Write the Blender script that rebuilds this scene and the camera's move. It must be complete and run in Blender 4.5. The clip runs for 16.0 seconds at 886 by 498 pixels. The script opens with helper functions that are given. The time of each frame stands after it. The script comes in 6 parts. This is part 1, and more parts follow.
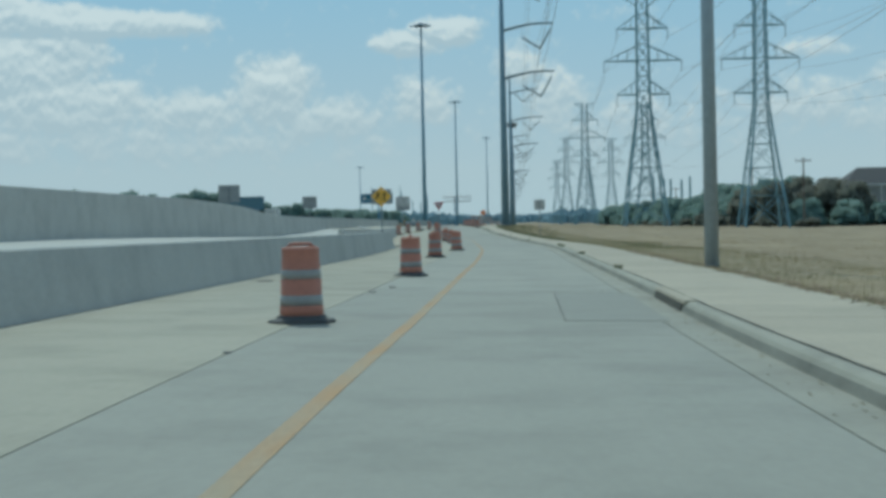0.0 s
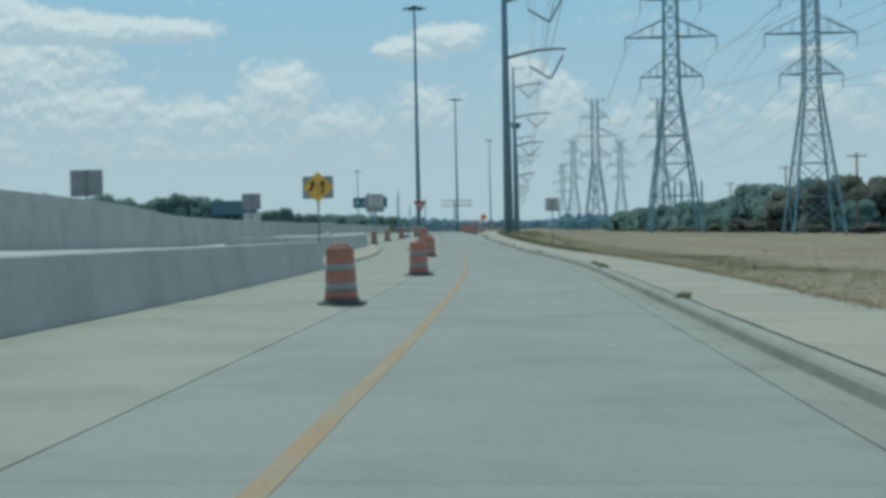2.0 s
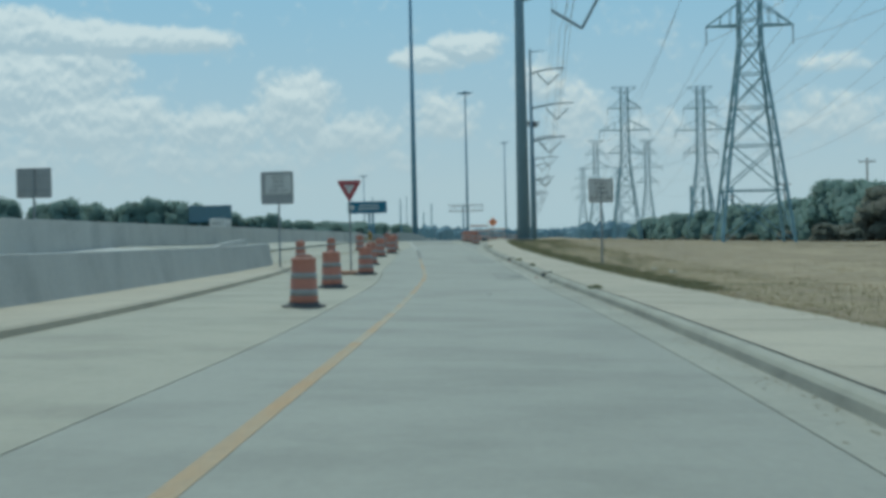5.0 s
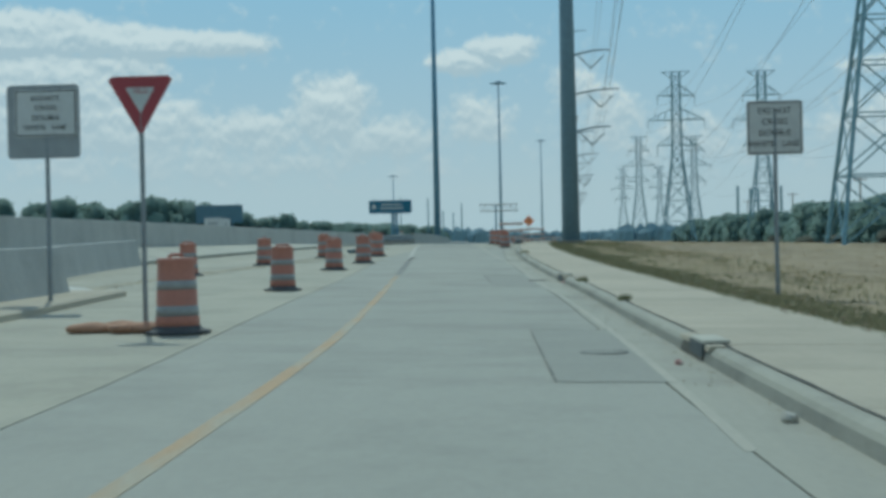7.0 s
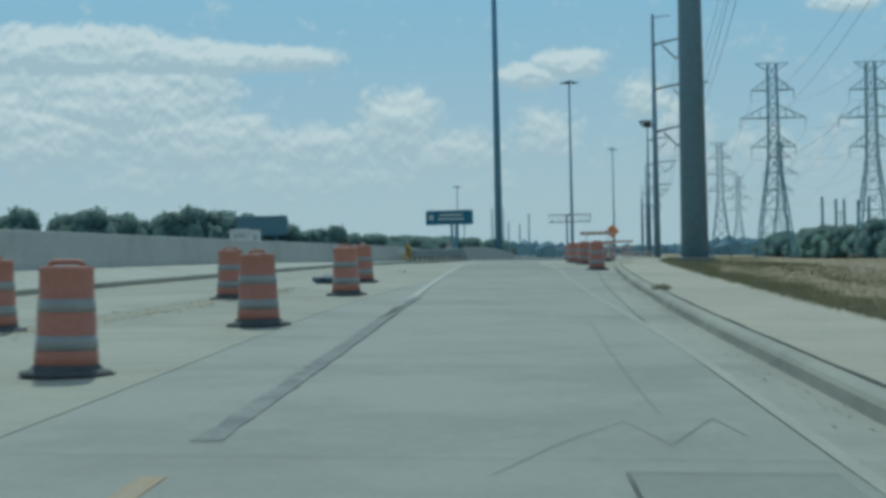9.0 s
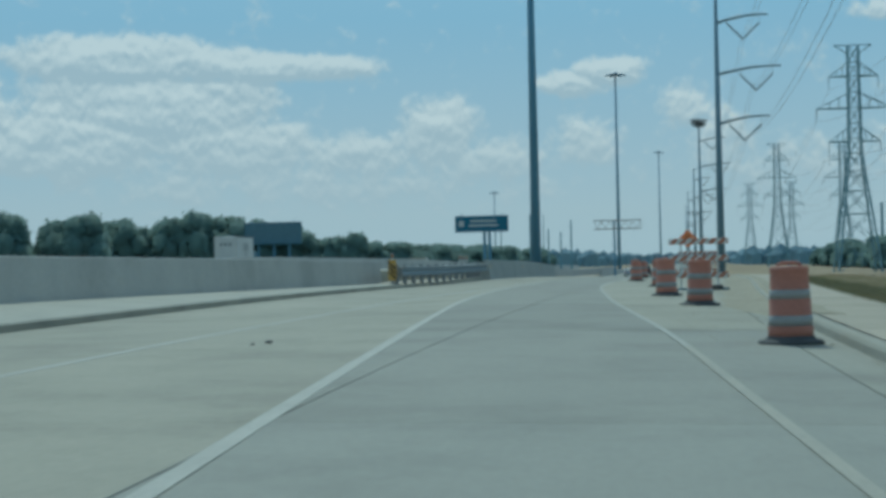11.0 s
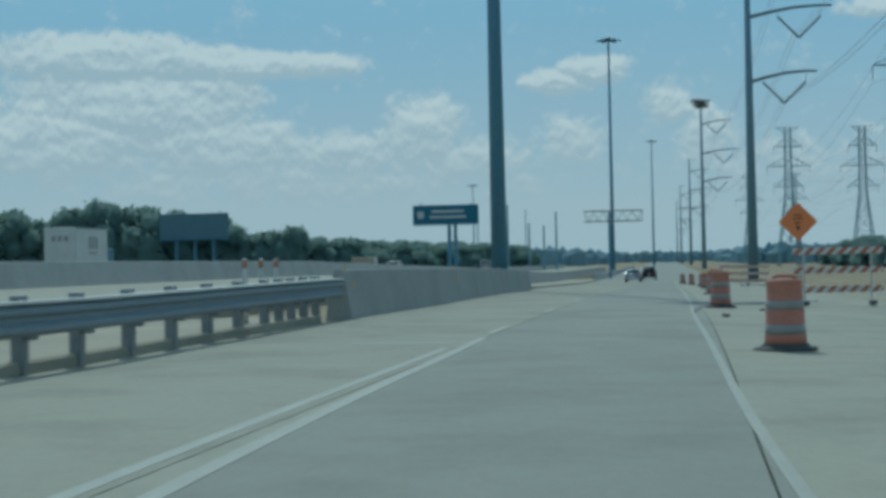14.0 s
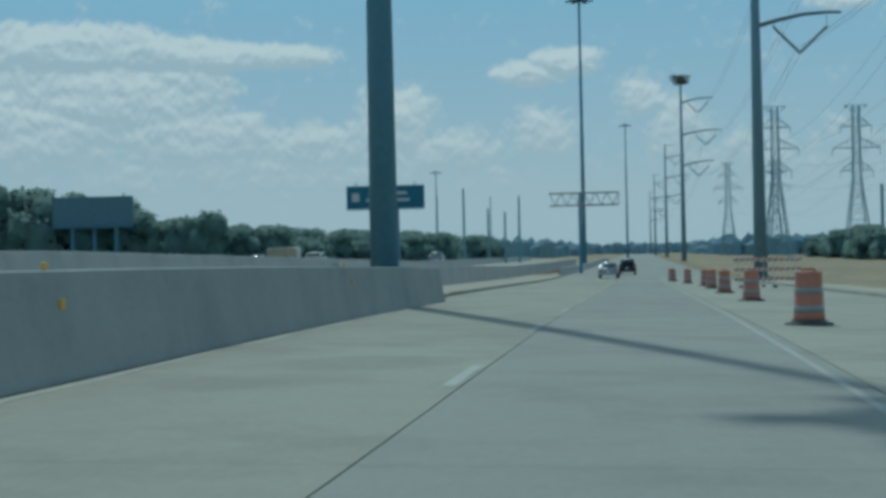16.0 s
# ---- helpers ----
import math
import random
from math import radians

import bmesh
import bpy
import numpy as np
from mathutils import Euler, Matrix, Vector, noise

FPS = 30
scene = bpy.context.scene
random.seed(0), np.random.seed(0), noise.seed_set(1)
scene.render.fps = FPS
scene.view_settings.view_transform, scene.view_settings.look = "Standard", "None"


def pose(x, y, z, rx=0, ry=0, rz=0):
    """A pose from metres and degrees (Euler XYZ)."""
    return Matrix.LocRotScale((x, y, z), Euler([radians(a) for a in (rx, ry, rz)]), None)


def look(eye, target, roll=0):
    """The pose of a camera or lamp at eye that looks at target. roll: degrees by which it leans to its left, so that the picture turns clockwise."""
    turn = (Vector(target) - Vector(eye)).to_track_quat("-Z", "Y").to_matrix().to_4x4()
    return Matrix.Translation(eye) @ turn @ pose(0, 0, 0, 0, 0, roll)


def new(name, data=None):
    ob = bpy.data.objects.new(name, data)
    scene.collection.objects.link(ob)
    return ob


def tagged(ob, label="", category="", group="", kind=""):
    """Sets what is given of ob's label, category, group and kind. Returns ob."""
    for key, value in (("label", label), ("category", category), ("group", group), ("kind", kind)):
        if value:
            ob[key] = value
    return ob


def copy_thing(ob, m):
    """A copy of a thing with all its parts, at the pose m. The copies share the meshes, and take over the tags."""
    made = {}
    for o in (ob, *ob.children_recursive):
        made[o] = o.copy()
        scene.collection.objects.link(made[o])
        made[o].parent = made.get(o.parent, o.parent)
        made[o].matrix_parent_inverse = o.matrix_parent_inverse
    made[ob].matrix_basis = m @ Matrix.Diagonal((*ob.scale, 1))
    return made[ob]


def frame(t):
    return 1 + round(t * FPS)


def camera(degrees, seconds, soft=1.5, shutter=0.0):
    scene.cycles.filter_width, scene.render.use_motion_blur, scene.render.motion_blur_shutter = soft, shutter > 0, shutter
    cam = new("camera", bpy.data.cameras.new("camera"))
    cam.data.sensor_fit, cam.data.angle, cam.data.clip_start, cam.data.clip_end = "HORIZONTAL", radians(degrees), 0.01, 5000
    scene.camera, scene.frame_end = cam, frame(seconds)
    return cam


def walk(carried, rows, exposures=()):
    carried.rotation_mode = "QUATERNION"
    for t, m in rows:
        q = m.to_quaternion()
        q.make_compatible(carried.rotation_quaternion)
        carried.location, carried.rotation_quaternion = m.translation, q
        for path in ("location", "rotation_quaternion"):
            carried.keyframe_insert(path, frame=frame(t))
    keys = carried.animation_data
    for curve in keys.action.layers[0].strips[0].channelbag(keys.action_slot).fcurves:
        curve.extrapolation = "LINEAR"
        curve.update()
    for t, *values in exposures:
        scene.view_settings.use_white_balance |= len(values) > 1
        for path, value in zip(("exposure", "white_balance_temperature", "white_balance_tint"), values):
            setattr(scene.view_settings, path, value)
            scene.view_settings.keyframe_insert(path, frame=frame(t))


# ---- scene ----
SUN_EL, SUN_AZ = radians(47.5), radians(15.0)   # the sun stands high, ahead and to the left
# the drive: seconds, place, yaw to the left and tilt upwards in degrees
PATH = (
    (0.0, -0.047, -0.28, 1.180, 1.699, -0.940),
    (0.5, 0.035, 8.78, 1.120, 1.769, -0.898),
    (1.0, 0.124, 17.85, 1.080, 1.772, -0.824),
    (1.5, 0.239, 26.92, 1.020, 1.808, -0.749),
    (2.0, 0.361, 36.01, 1.050, 1.827, -0.718),
    (2.5, 0.479, 45.11, 1.010, 1.855, -0.643),
    (3.0, 0.600, 54.25, 1.010, 1.916, -0.600),
    (3.5, 0.712, 63.43, 0.990, 2.016, -0.539),
    (4.0, 0.823, 72.67, 0.960, 2.161, -0.466),
    (4.5, 0.917, 81.96, 0.922, 2.277, -0.418),
    (5.0, 0.969, 91.30, 0.867, 2.406, -0.397),
    (5.5, 0.961, 100.65, 0.809, 2.582, -0.385),
    (6.0, 0.877, 110.01, 0.762, 2.840, -0.365),
    (6.5, 0.702, 119.33, 0.740, 3.218, -0.320),
    (7.0, 0.503, 128.61, 0.720, 3.640, -0.263),
    (7.5, 0.248, 137.81, 0.730, 4.116, -0.192),
    (8.0, -0.127, 146.95, 0.740, 4.687, -0.049),
    (8.5, -0.665, 156.04, 0.800, 5.440, 0.126),
    (9.0, -1.274, 165.11, 0.880, 5.981, 0.262),
    (9.5, -1.878, 174.19, 1.000, 6.447, 0.376),
    (10.0, -2.458, 183.30, 1.120, 6.833, 0.466),
    (10.5, -3.018, 192.45, 1.250, 7.139, 0.534),
    (11.0, -3.570, 201.62, 1.360, 7.365, 0.578),
    (11.5, -4.127, 210.83, 1.450, 7.508, 0.598),
    (12.0, -4.691, 220.08, 1.510, 7.570, 0.596),
    (12.5, -5.234, 229.34, 1.590, 7.512, 0.609),
    (13.0, -5.715, 238.63, 1.650, 7.400, 0.603),
    (13.5, -6.122, 247.92, 1.670, 7.186, 0.546),
    (14.0, -6.434, 257.22, 1.700, 6.845, 0.496),
    (14.5, -6.637, 266.53, 1.730, 6.581, 0.375),
    (15.0, -6.777, 275.88, 1.720, 6.273, 0.310),
    (15.5, -6.896, 285.28, 1.660, 6.047, 0.213),
    (16.0, -7.034, 294.71, 1.610, 5.864, 0.188),
)

FOV, ROLL = 30.07, 1.26   # the camera sits a little crooked in the car
cam = camera(FOV, 16.0, soft=3.8, shutter=0.22)
walk(cam, [(t, pose(x, y, z, 90 + tilt, 0, yaw) @ pose(0, 0, 0, 0, 0, -ROLL)) for t, x, y, z, yaw, tilt in PATH],
     exposures=[(0.0, -0.68, 5740, -10), (4.0, -0.66, 5740, -10), (6.5, -0.66, 5740, -11), (7.0, -0.7, 5700, -11), (9.0, -0.78, 5580, -12), (12.5, -0.92, 5400, -14), (16.0, -0.97, 5400, -14)])

# ---- world and sun ----
def build_world():
    w = bpy.data.worlds.new("sky")
    scene.world = w
    w.use_nodes = True
    nt = w.node_tree
    nt.nodes.clear()
    N, L = nt.nodes, nt.links

    def val(op, a, b=None, c=None, clamp=False):
        n = N.new("ShaderNodeMath")
        n.operation, n.use_clamp = op, clamp
        for i, v in enumerate((a, b, c)):
            if v is None:
                continue
            if isinstance(v, (int, float)):
                n.inputs[i].default_value = v
            else:
                L.new(v, n.inputs[i])
        return n.outputs[0]

    out = N.new("ShaderNodeOutputWorld")
    bg = N.new("ShaderNodeBackground")
    sky = N.new("ShaderNodeTexSky")
    sky.sky_type, sky.sun_disc = "NISHITA", False
    sky.sun_elevation, sky.sun_rotation = SUN_EL, -SUN_AZ
    sky.air_density, sky.dust_density, sky.ozone_density = 1.3, 0.7, 3.0
    tc = N.new("ShaderNodeTexCoord")
    sep = N.new("ShaderNodeSeparateXYZ")
    L.new(tc.outputs["Generated"], sep.inputs[0])
    x, y, z = sep.outputs
    az = val("MULTIPLY", val("ARCTAN2", x, y), 57.2958)       # degrees to the right of north
    el = val("MULTIPLY", val("ARCSINE", z), 57.2958)
    # cumulus banks: azimuth, elevation, half width, half height, density
    banks = ((-18.5, 7.2, 3.6, 0.8, 1.1), (-15.8, 7.05, 2.4, 0.6, 1.1), (-12.9, 6.95, 3.0, 0.45, 1.0), (-17.2, 5.6, 4.2, 1.5, 1.0), (-19.8, 4.4, 3.4, 1.2, 1.05), (-14.7, 4.2, 3.2, 1.0, 0.9), (-12.0, 3.3, 9.0, 1.2, 0.5),
             (-7.5, 4.5, 1.5, 1.2, 0.85), (-10.3, 3.8, 2.3, 0.75, 0.75), (-5.6, 3.6, 1.8, 0.75, 0.7), (-2.75, 6.2, 1.25, 0.42, 0.9), (-1.45, 6.6, 1.2, 0.5, 1.0), (1.1, 5.35, 0.8, 0.8, 0.75),
             (-2.4, 4.1, 1.2, 0.85, 0.6), (2.2, 4.1, 1.2, 1.1, 0.55), (7.8, 8.2, 1.1, 0.3, 0.7), (10.9, 5.6, 1.3, 0.4, 0.6), (5.0, 3.3, 5.0, 1.0, 0.4),
             (13.0, 3.6, 5.0, 1.1, 0.45), (-25.0, 5.0, 4.0, 2.0, 0.8))

    def density(rise):
        """Thickness of cloud a little higher up the sky: billows and fine curls over the banks."""
        e_up = val("ADD", el, rise)
        comb = N.new("ShaderNodeCombineXYZ")
        L.new(az, comb.inputs[0])
        L.new(val("MULTIPLY", e_up, 1.05), comb.inputs[1])

        def fbm(scale, detail, rough, dist=0.0):
            n = N.new("ShaderNodeTexNoise")
            n.inputs["Scale"].default_value = scale
            n.inputs["Detail"].default_value = detail
            n.inputs["Roughness"].default_value = rough
            n.inputs["Distortion"].default_value = dist
            L.new(comb.outputs[0], n.inputs["Vector"])
            return n.outputs["Fac"]

        big, fine = fbm(0.62, 4, 0.5, 0.3), fbm(1.7, 7, 0.62, 0.3)
        total = None
        for a, e, ra, re, d in banks:
            da = val("DIVIDE", val("SUBTRACT", az, a), ra)
            de = val("DIVIDE", val("SUBTRACT", e_up, e), re)
            r = val("SQRT", val("ADD", val("MULTIPLY", da, da), val("MULTIPLY", de, de)))
            b = val("MULTIPLY", val("SUBTRACT", 1.45, r, clamp=True), d)
            total = b if total is None else val("MAXIMUM", total, b)
        rough = val("ADD", val("MULTIPLY", val("SUBTRACT", big, 0.5), 1.6), val("MULTIPLY", val("SUBTRACT", fine, 0.5), 1.3))
        # out of view the same clouds are made denser, added to fill shaded sides
        other = val("MULTIPLY", val("SUBTRACT", big, 0.38), 1.6)
        side = val("GREATER_THAN", val("ABSOLUTE", az), 26.0)
        return val("ADD", val("ADD", total, val("MULTIPLY", rough, 0.8)), val("MULTIPLY", side, other))

    field = density(0.0)
    ramp = N.new("ShaderNodeMapRange")
    ramp.interpolation_type = "SMOOTHSTEP"
    L.new(field, ramp.inputs[0])
    ramp.inputs[1].default_value, ramp.inputs[2].default_value = 0.05, 0.62
    mask = val("MULTIPLY", ramp.outputs[0], CLOUD_COVER)
    # sunlit crowns where the cloud thins upwards, grey-blue bellies below
    crown = N.new("ShaderNodeMapRange")
    L.new(val("SUBTRACT", field, density(0.22)), crown.inputs[0])
    crown.inputs[1].default_value, crown.inputs[2].default_value = -0.16, 0.3
    veil = N.new("ShaderNodeMapRange")      # the haze flattens what stands low
    veil.interpolation_type = "SMOOTHSTEP"
    L.new(el, veil.inputs[0])
    veil.inputs[1].default_value, veil.inputs[2].default_value = 1.5, 5.5
    veil.inputs[3].default_value, veil.inputs[4].default_value = 0.2, 1.0
    cc = N.new("ShaderNodeMix")
    cc.data_type = "RGBA"
    L.new(val("MULTIPLY", crown.outputs[0], veil.outputs[0]), cc.inputs[0])
    cc.inputs[6].default_value, cc.inputs[7].default_value = CLOUD_DARK, CLOUD_LIGHT
    # thin haze low over the land
    low = N.new("ShaderNodeMapRange")
    L.new(el, low.inputs[0])
    low.inputs[1].default_value, low.inputs[2].default_value = 1.8, 8.6
    tone = N.new("ShaderNodeMix")
    tone.data_type = "RGBA"
    L.new(low.outputs[0], tone.inputs[0])
    tone.inputs[6].default_value, tone.inputs[7].default_value = HAZE_COL, BLUE_COL
    haze = N.new("ShaderNodeMapRange")
    L.new(el, haze.inputs[0])
    haze.inputs[1].default_value, haze.inputs[2].default_value = 8.0, 45.0
    haze.inputs[3].default_value, haze.inputs[4].default_value = 1.0, 0.0
    scale = N.new("ShaderNodeMix")
    scale.data_type, scale.blend_type = "RGBA", "MULTIPLY"
    scale.inputs[0].default_value = 1.0
    L.new(sky.outputs[0], scale.inputs[6])
    scale.inputs[7].default_value = SKY_GAIN
    hz = N.new("ShaderNodeMix")
    hz.data_type = "RGBA"
    L.new(haze.outputs[0], hz.inputs[0])
    L.new(scale.outputs[2], hz.inputs[6])
    L.new(tone.outputs[2], hz.inputs[7])
    fin = N.new("ShaderNodeMix")
    fin.data_type = "RGBA"
    L.new(mask, fin.inputs[0])
    L.new(hz.outputs[2], fin.inputs[6])
    L.new(cc.outputs[2], fin.inputs[7])
    L.new(fin.outputs[2], bg.inputs[0])
    bg.inputs[1].default_value = 0.12
    L.new(bg.outputs[0], out.inputs[0])


CLOUD_COVER = 0.8
SKY_GAIN = (1.2, 1.3, 1.35, 1)
CLOUD_LIGHT, CLOUD_DARK = (9.7, 9.45, 9.4, 1), (6.2, 6.75, 7.35, 1)
HAZE_COL, BLUE_COL = (6.3, 7.0, 7.6, 1), (4.25, 6.3, 8.2, 1)
build_world()

sun_data = bpy.data.lights.new("sun", "SUN")
sun_data.energy, sun_data.angle, sun_data.color = 2.75, radians(0.5), (1.0, 0.95, 0.86)
sun = new("sun", sun_data)
to_sun = Vector((-math.sin(SUN_AZ) * math.cos(SUN_EL), math.cos(SUN_AZ) * math.cos(SUN_EL), math.sin(SUN_EL)))
sun.matrix_world = look(to_sun * 300, (0, 0, 0))


# ---- materials ----
def material(name, base, second=None, rough=0.8, metal=0.0, scale=1.0, stretch=(1, 1, 1), contrast=0.5, fine=None, fine_amount=0.25,
             bump=0.0, bump_scale=40.0, random=0.0, island=0.0, leafy=0.0, blotch=0.0):
    m = bpy.data.materials.new(name)
    m.use_nodes = True
    nt = m.node_tree
    N, L = nt.nodes, nt.links
    p = N["Principled BSDF"]
    p.inputs["Roughness"].default_value, p.inputs["Metallic"].default_value = rough, metal
    geo = N.new("ShaderNodeNewGeometry")
    mp = N.new("ShaderNodeMapping")
    mp.inputs["Scale"].default_value = stretch
    L.new(geo.outputs["Position"], mp.inputs[0])

    def noise_tex(sc, detail=5, ro=0.6, even=False):
        n = N.new("ShaderNodeTexNoise")
        n.inputs["Scale"].default_value, n.inputs["Detail"].default_value, n.inputs["Roughness"].default_value = sc, detail, ro
        L.new(geo.outputs["Position"] if even else mp.outputs[0], n.inputs["Vector"])
        return n.outputs["Fac"]

    def mix(fac, a, b, blend="MIX"):
        n = N.new("ShaderNodeMix")
        n.data_type, n.blend_type = "RGBA", blend
        for sock, v in ((n.inputs[0], fac), (n.inputs[6], a), (n.inputs[7], b)):
            if isinstance(v, (int, float)):
                sock.default_value = v
            elif isinstance(v, tuple):
                sock.default_value = (*v[:3], 1)
            else:
                L.new(v, sock)
        return n.outputs[2]

    second = second or tuple(c * 0.75 for c in base)
    r = N.new("ShaderNodeMapRange")
    r.interpolation_type = "SMOOTHSTEP"
    L.new(noise_tex(scale), r.inputs[0])
    r.inputs[1].default_value, r.inputs[2].default_value = 0.5 - 0.5 * (1 - contrast) - 0.02, 0.5 + 0.5 * (1 - contrast) + 0.02
    col = mix(r.outputs[0], base, second)
    if fine:
        f = N.new("ShaderNodeMapRange")
        L.new(noise_tex(fine, 3, 0.7, True), f.inputs[0])
        f.inputs[1].default_value, f.inputs[2].default_value = 0.3, 0.7
        f.inputs[3].default_value, f.inputs[4].default_value = 1 - fine_amount, 1 + fine_amount
        cmb = N.new("ShaderNodeCombineColor")
        for i in range(3):
            L.new(f.outputs[0], cmb.inputs[i])
        col = mix(1.0, col, cmb.outputs[0], "MULTIPLY")
    if blotch:      # broad irregular stains and worn patches
        f = N.new("ShaderNodeMapRange")
        f.interpolation_type = "SMOOTHSTEP"
        L.new(noise_tex(0.42, 7, 0.68, True), f.inputs[0])
        f.inputs[1].default_value, f.inputs[2].default_value = 0.42, 0.68
        f.inputs[3].default_value, f.inputs[4].default_value = 1 + blotch * 0.4, 1 - blotch
        cmb = N.new("ShaderNodeCombineColor")
        for i in range(3):
            L.new(f.outputs[0], cmb.inputs[i])
        col = mix(1.0, col, cmb.outputs[0], "MULTIPLY")
    if random or island:
        src = N.new("ShaderNodeObjectInfo").outputs["Random"] if random else geo.outputs["Random Per Island"]
        f = N.new("ShaderNodeMapRange")
        L.new(src, f.inputs[0])
        amt = random or island
        f.inputs[3].default_value, f.inputs[4].default_value = 1 - amt, 1 + amt
        cmb = N.new("ShaderNodeCombineColor")
        for i in range(3):
            L.new(f.outputs[0], cmb.inputs[i])
        col = mix(1.0, col, cmb.outputs[0], "MULTIPLY")
    L.new(col, p.inputs["Base Color"])
    if leafy:      # thin leaves let part of the sunlight through
        tl = N.new("ShaderNodeBsdfTranslucent")
        ms = N.new("ShaderNodeMixShader")
        ms.inputs[0].default_value = leafy
        L.new(col, tl.inputs[0])
        L.new(p.outputs[0], ms.inputs[1])
        L.new(tl.outputs[0], ms.inputs[2])
        L.new(ms.outputs[0], N["Material Output"].inputs[0])
    if bump:
        b = N.new("ShaderNodeBump")
        b.inputs["Strength"].default_value, b.inputs["Distance"].default_value = bump, 0.02
        L.new(noise_tex(bump_scale, 4, 0.65, True), b.inputs["Height"])
        L.new(b.outputs[0], p.inputs["Normal"])
    return m


M_lane = material("lane_concrete", (0.336, 0.326, 0.268), (0.306, 0.298, 0.248), 0.84, blotch=0.13, scale=0.55, stretch=(1, 0.05, 1), contrast=0.25, fine=14, fine_amount=0.07, bump=0.2, bump_scale=70, random=0.05)
M_shoulder = material("shoulder_concrete", (0.392, 0.362, 0.272), (0.34, 0.316, 0.242), 0.84, blotch=0.15, scale=0.3, stretch=(1, 0.3, 1), contrast=0.3, fine=12, fine_amount=0.08, bump=0.2, bump_scale=70, random=0.05)
M_lane_old = material("older_lane_concrete", (0.318, 0.306, 0.25), (0.288, 0.278, 0.23), 0.84, blotch=0.13, scale=0.55, stretch=(1, 0.05, 1), contrast=0.25, fine=14, fine_amount=0.07, bump=0.2, bump_scale=70, random=0.05)
M_shoulder_old = material("older_shoulder_concrete", (0.362, 0.337, 0.255), (0.312, 0.29, 0.224), 0.84, blotch=0.15, scale=0.3, stretch=(1, 0.3, 1), contrast=0.3, fine=12, fine_amount=0.08, bump=0.2, bump_scale=70, random=0.05)
M_base = material("joint_filler", (0.11, 0.11, 0.1), (0.27, 0.255, 0.21), 0.95, scale=0.45, contrast=0.6, fine=6, fine_amount=0.3)
M_tarp = material("teal_tarpaulin", (0.05, 0.11, 0.13), (0.03, 0.07, 0.085), 0.6, scale=6)
M_gutter = material("gutter_concrete", (0.372, 0.35, 0.275), (0.32, 0.305, 0.245), 0.84, blotch=0.16, scale=1.6, stretch=(1.5, 0.06, 1), contrast=0.35, fine=14, fine_amount=0.08, bump=0.2, bump_scale=70, random=0.04)
M_walk = material("sidewalk_concrete", (0.48, 0.42, 0.312), (0.42, 0.366, 0.273), 0.9, blotch=0.09, scale=0.6, contrast=0.3, fine=14, fine_amount=0.09, bump=0.2, random=0.06)
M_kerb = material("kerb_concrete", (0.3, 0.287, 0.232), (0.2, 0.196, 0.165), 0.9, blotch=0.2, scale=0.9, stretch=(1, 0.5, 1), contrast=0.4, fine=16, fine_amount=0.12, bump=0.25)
M_barrier = material("barrier_concrete", (0.48, 0.474, 0.43), (0.425, 0.42, 0.385), 0.88, blotch=0.12, scale=0.55, stretch=(1.6, 1.6, 0.25), contrast=0.3, fine=11, fine_amount=0.08, bump=0.2)
M_barrier_old = material("darker_barrier_concrete", (0.385, 0.395, 0.362), (0.335, 0.348, 0.322), 0.88, blotch=0.12, scale=0.55, stretch=(1.6, 1.6, 0.25), contrast=0.3, fine=11, fine_amount=0.08, bump=0.2)
M_patch = material("patch_concrete", (0.302, 0.295, 0.244), (0.265, 0.26, 0.217), 0.84, scale=1.2, contrast=0.3, fine=15, fine_amount=0.1)
M_yellow = material("yellow_road_paint", (0.41, 0.225, 0.075), (0.345, 0.28, 0.175), 0.75, scale=1.6, stretch=(2, 0.3, 1), contrast=0.45, fine=25, fine_amount=0.2)
M_yellow_old = material("faded_yellow_paint", (0.4, 0.255, 0.12), (0.34, 0.312, 0.23), 0.75, scale=1.4, stretch=(2, 0.25, 1), contrast=0.7, fine=25, fine_amount=0.2)
M_white = material("white_road_paint", (0.44, 0.427, 0.357), (0.375, 0.362, 0.303), 0.7, scale=2.5, stretch=(1, 0.5, 1), contrast=0.4, fine=25, fine_amount=0.15)
M_white_old = material("worn_white_paint", (0.44, 0.41, 0.325), (0.375, 0.355, 0.288), 0.85, scale=1.5, stretch=(1, 0.3, 1), contrast=0.5, fine=20, fine_amount=0.15)
M_rail = material("galvanised_guard_rail", (0.27, 0.325, 0.355), (0.215, 0.265, 0.295), 0.55, 0.15, scale=1.0, stretch=(1, 0.3, 1), contrast=0.35, fine=8, fine_amount=0.1)
M_scrub = material("ground_off_paint_scar", (0.19, 0.188, 0.172), (0.3, 0.293, 0.25), 0.9, scale=3.5, stretch=(1, 0.8, 1), contrast=0.55, fine=20, fine_amount=0.25)
M_ground = material("dry_soil_and_grass", (0.375, 0.29, 0.17), (0.275, 0.208, 0.122), 0.95, blotch=0.22, scale=0.11, stretch=(1, 0.45, 1), contrast=0.45, fine=0.9, fine_amount=0.16, bump=0.3, bump_scale=3)
M_grass = material("dry_grass_blades", (0.4, 0.318, 0.182), (0.305, 0.243, 0.135), 0.8, scale=0.12, stretch=(1, 0.45, 1), contrast=0.5, island=0.08, leafy=0.5)
M_green = material("green_verge_blades", (0.175, 0.19, 0.115), (0.235, 0.225, 0.13), 0.8, scale=0.5, contrast=0.45, island=0.14, leafy=0.5)
M_verge = material("verge_grass_blades", (0.37, 0.315, 0.18), (0.23, 0.245, 0.13), 0.8, scale=0.25, contrast=0.55, island=0.14, leafy=0.5)
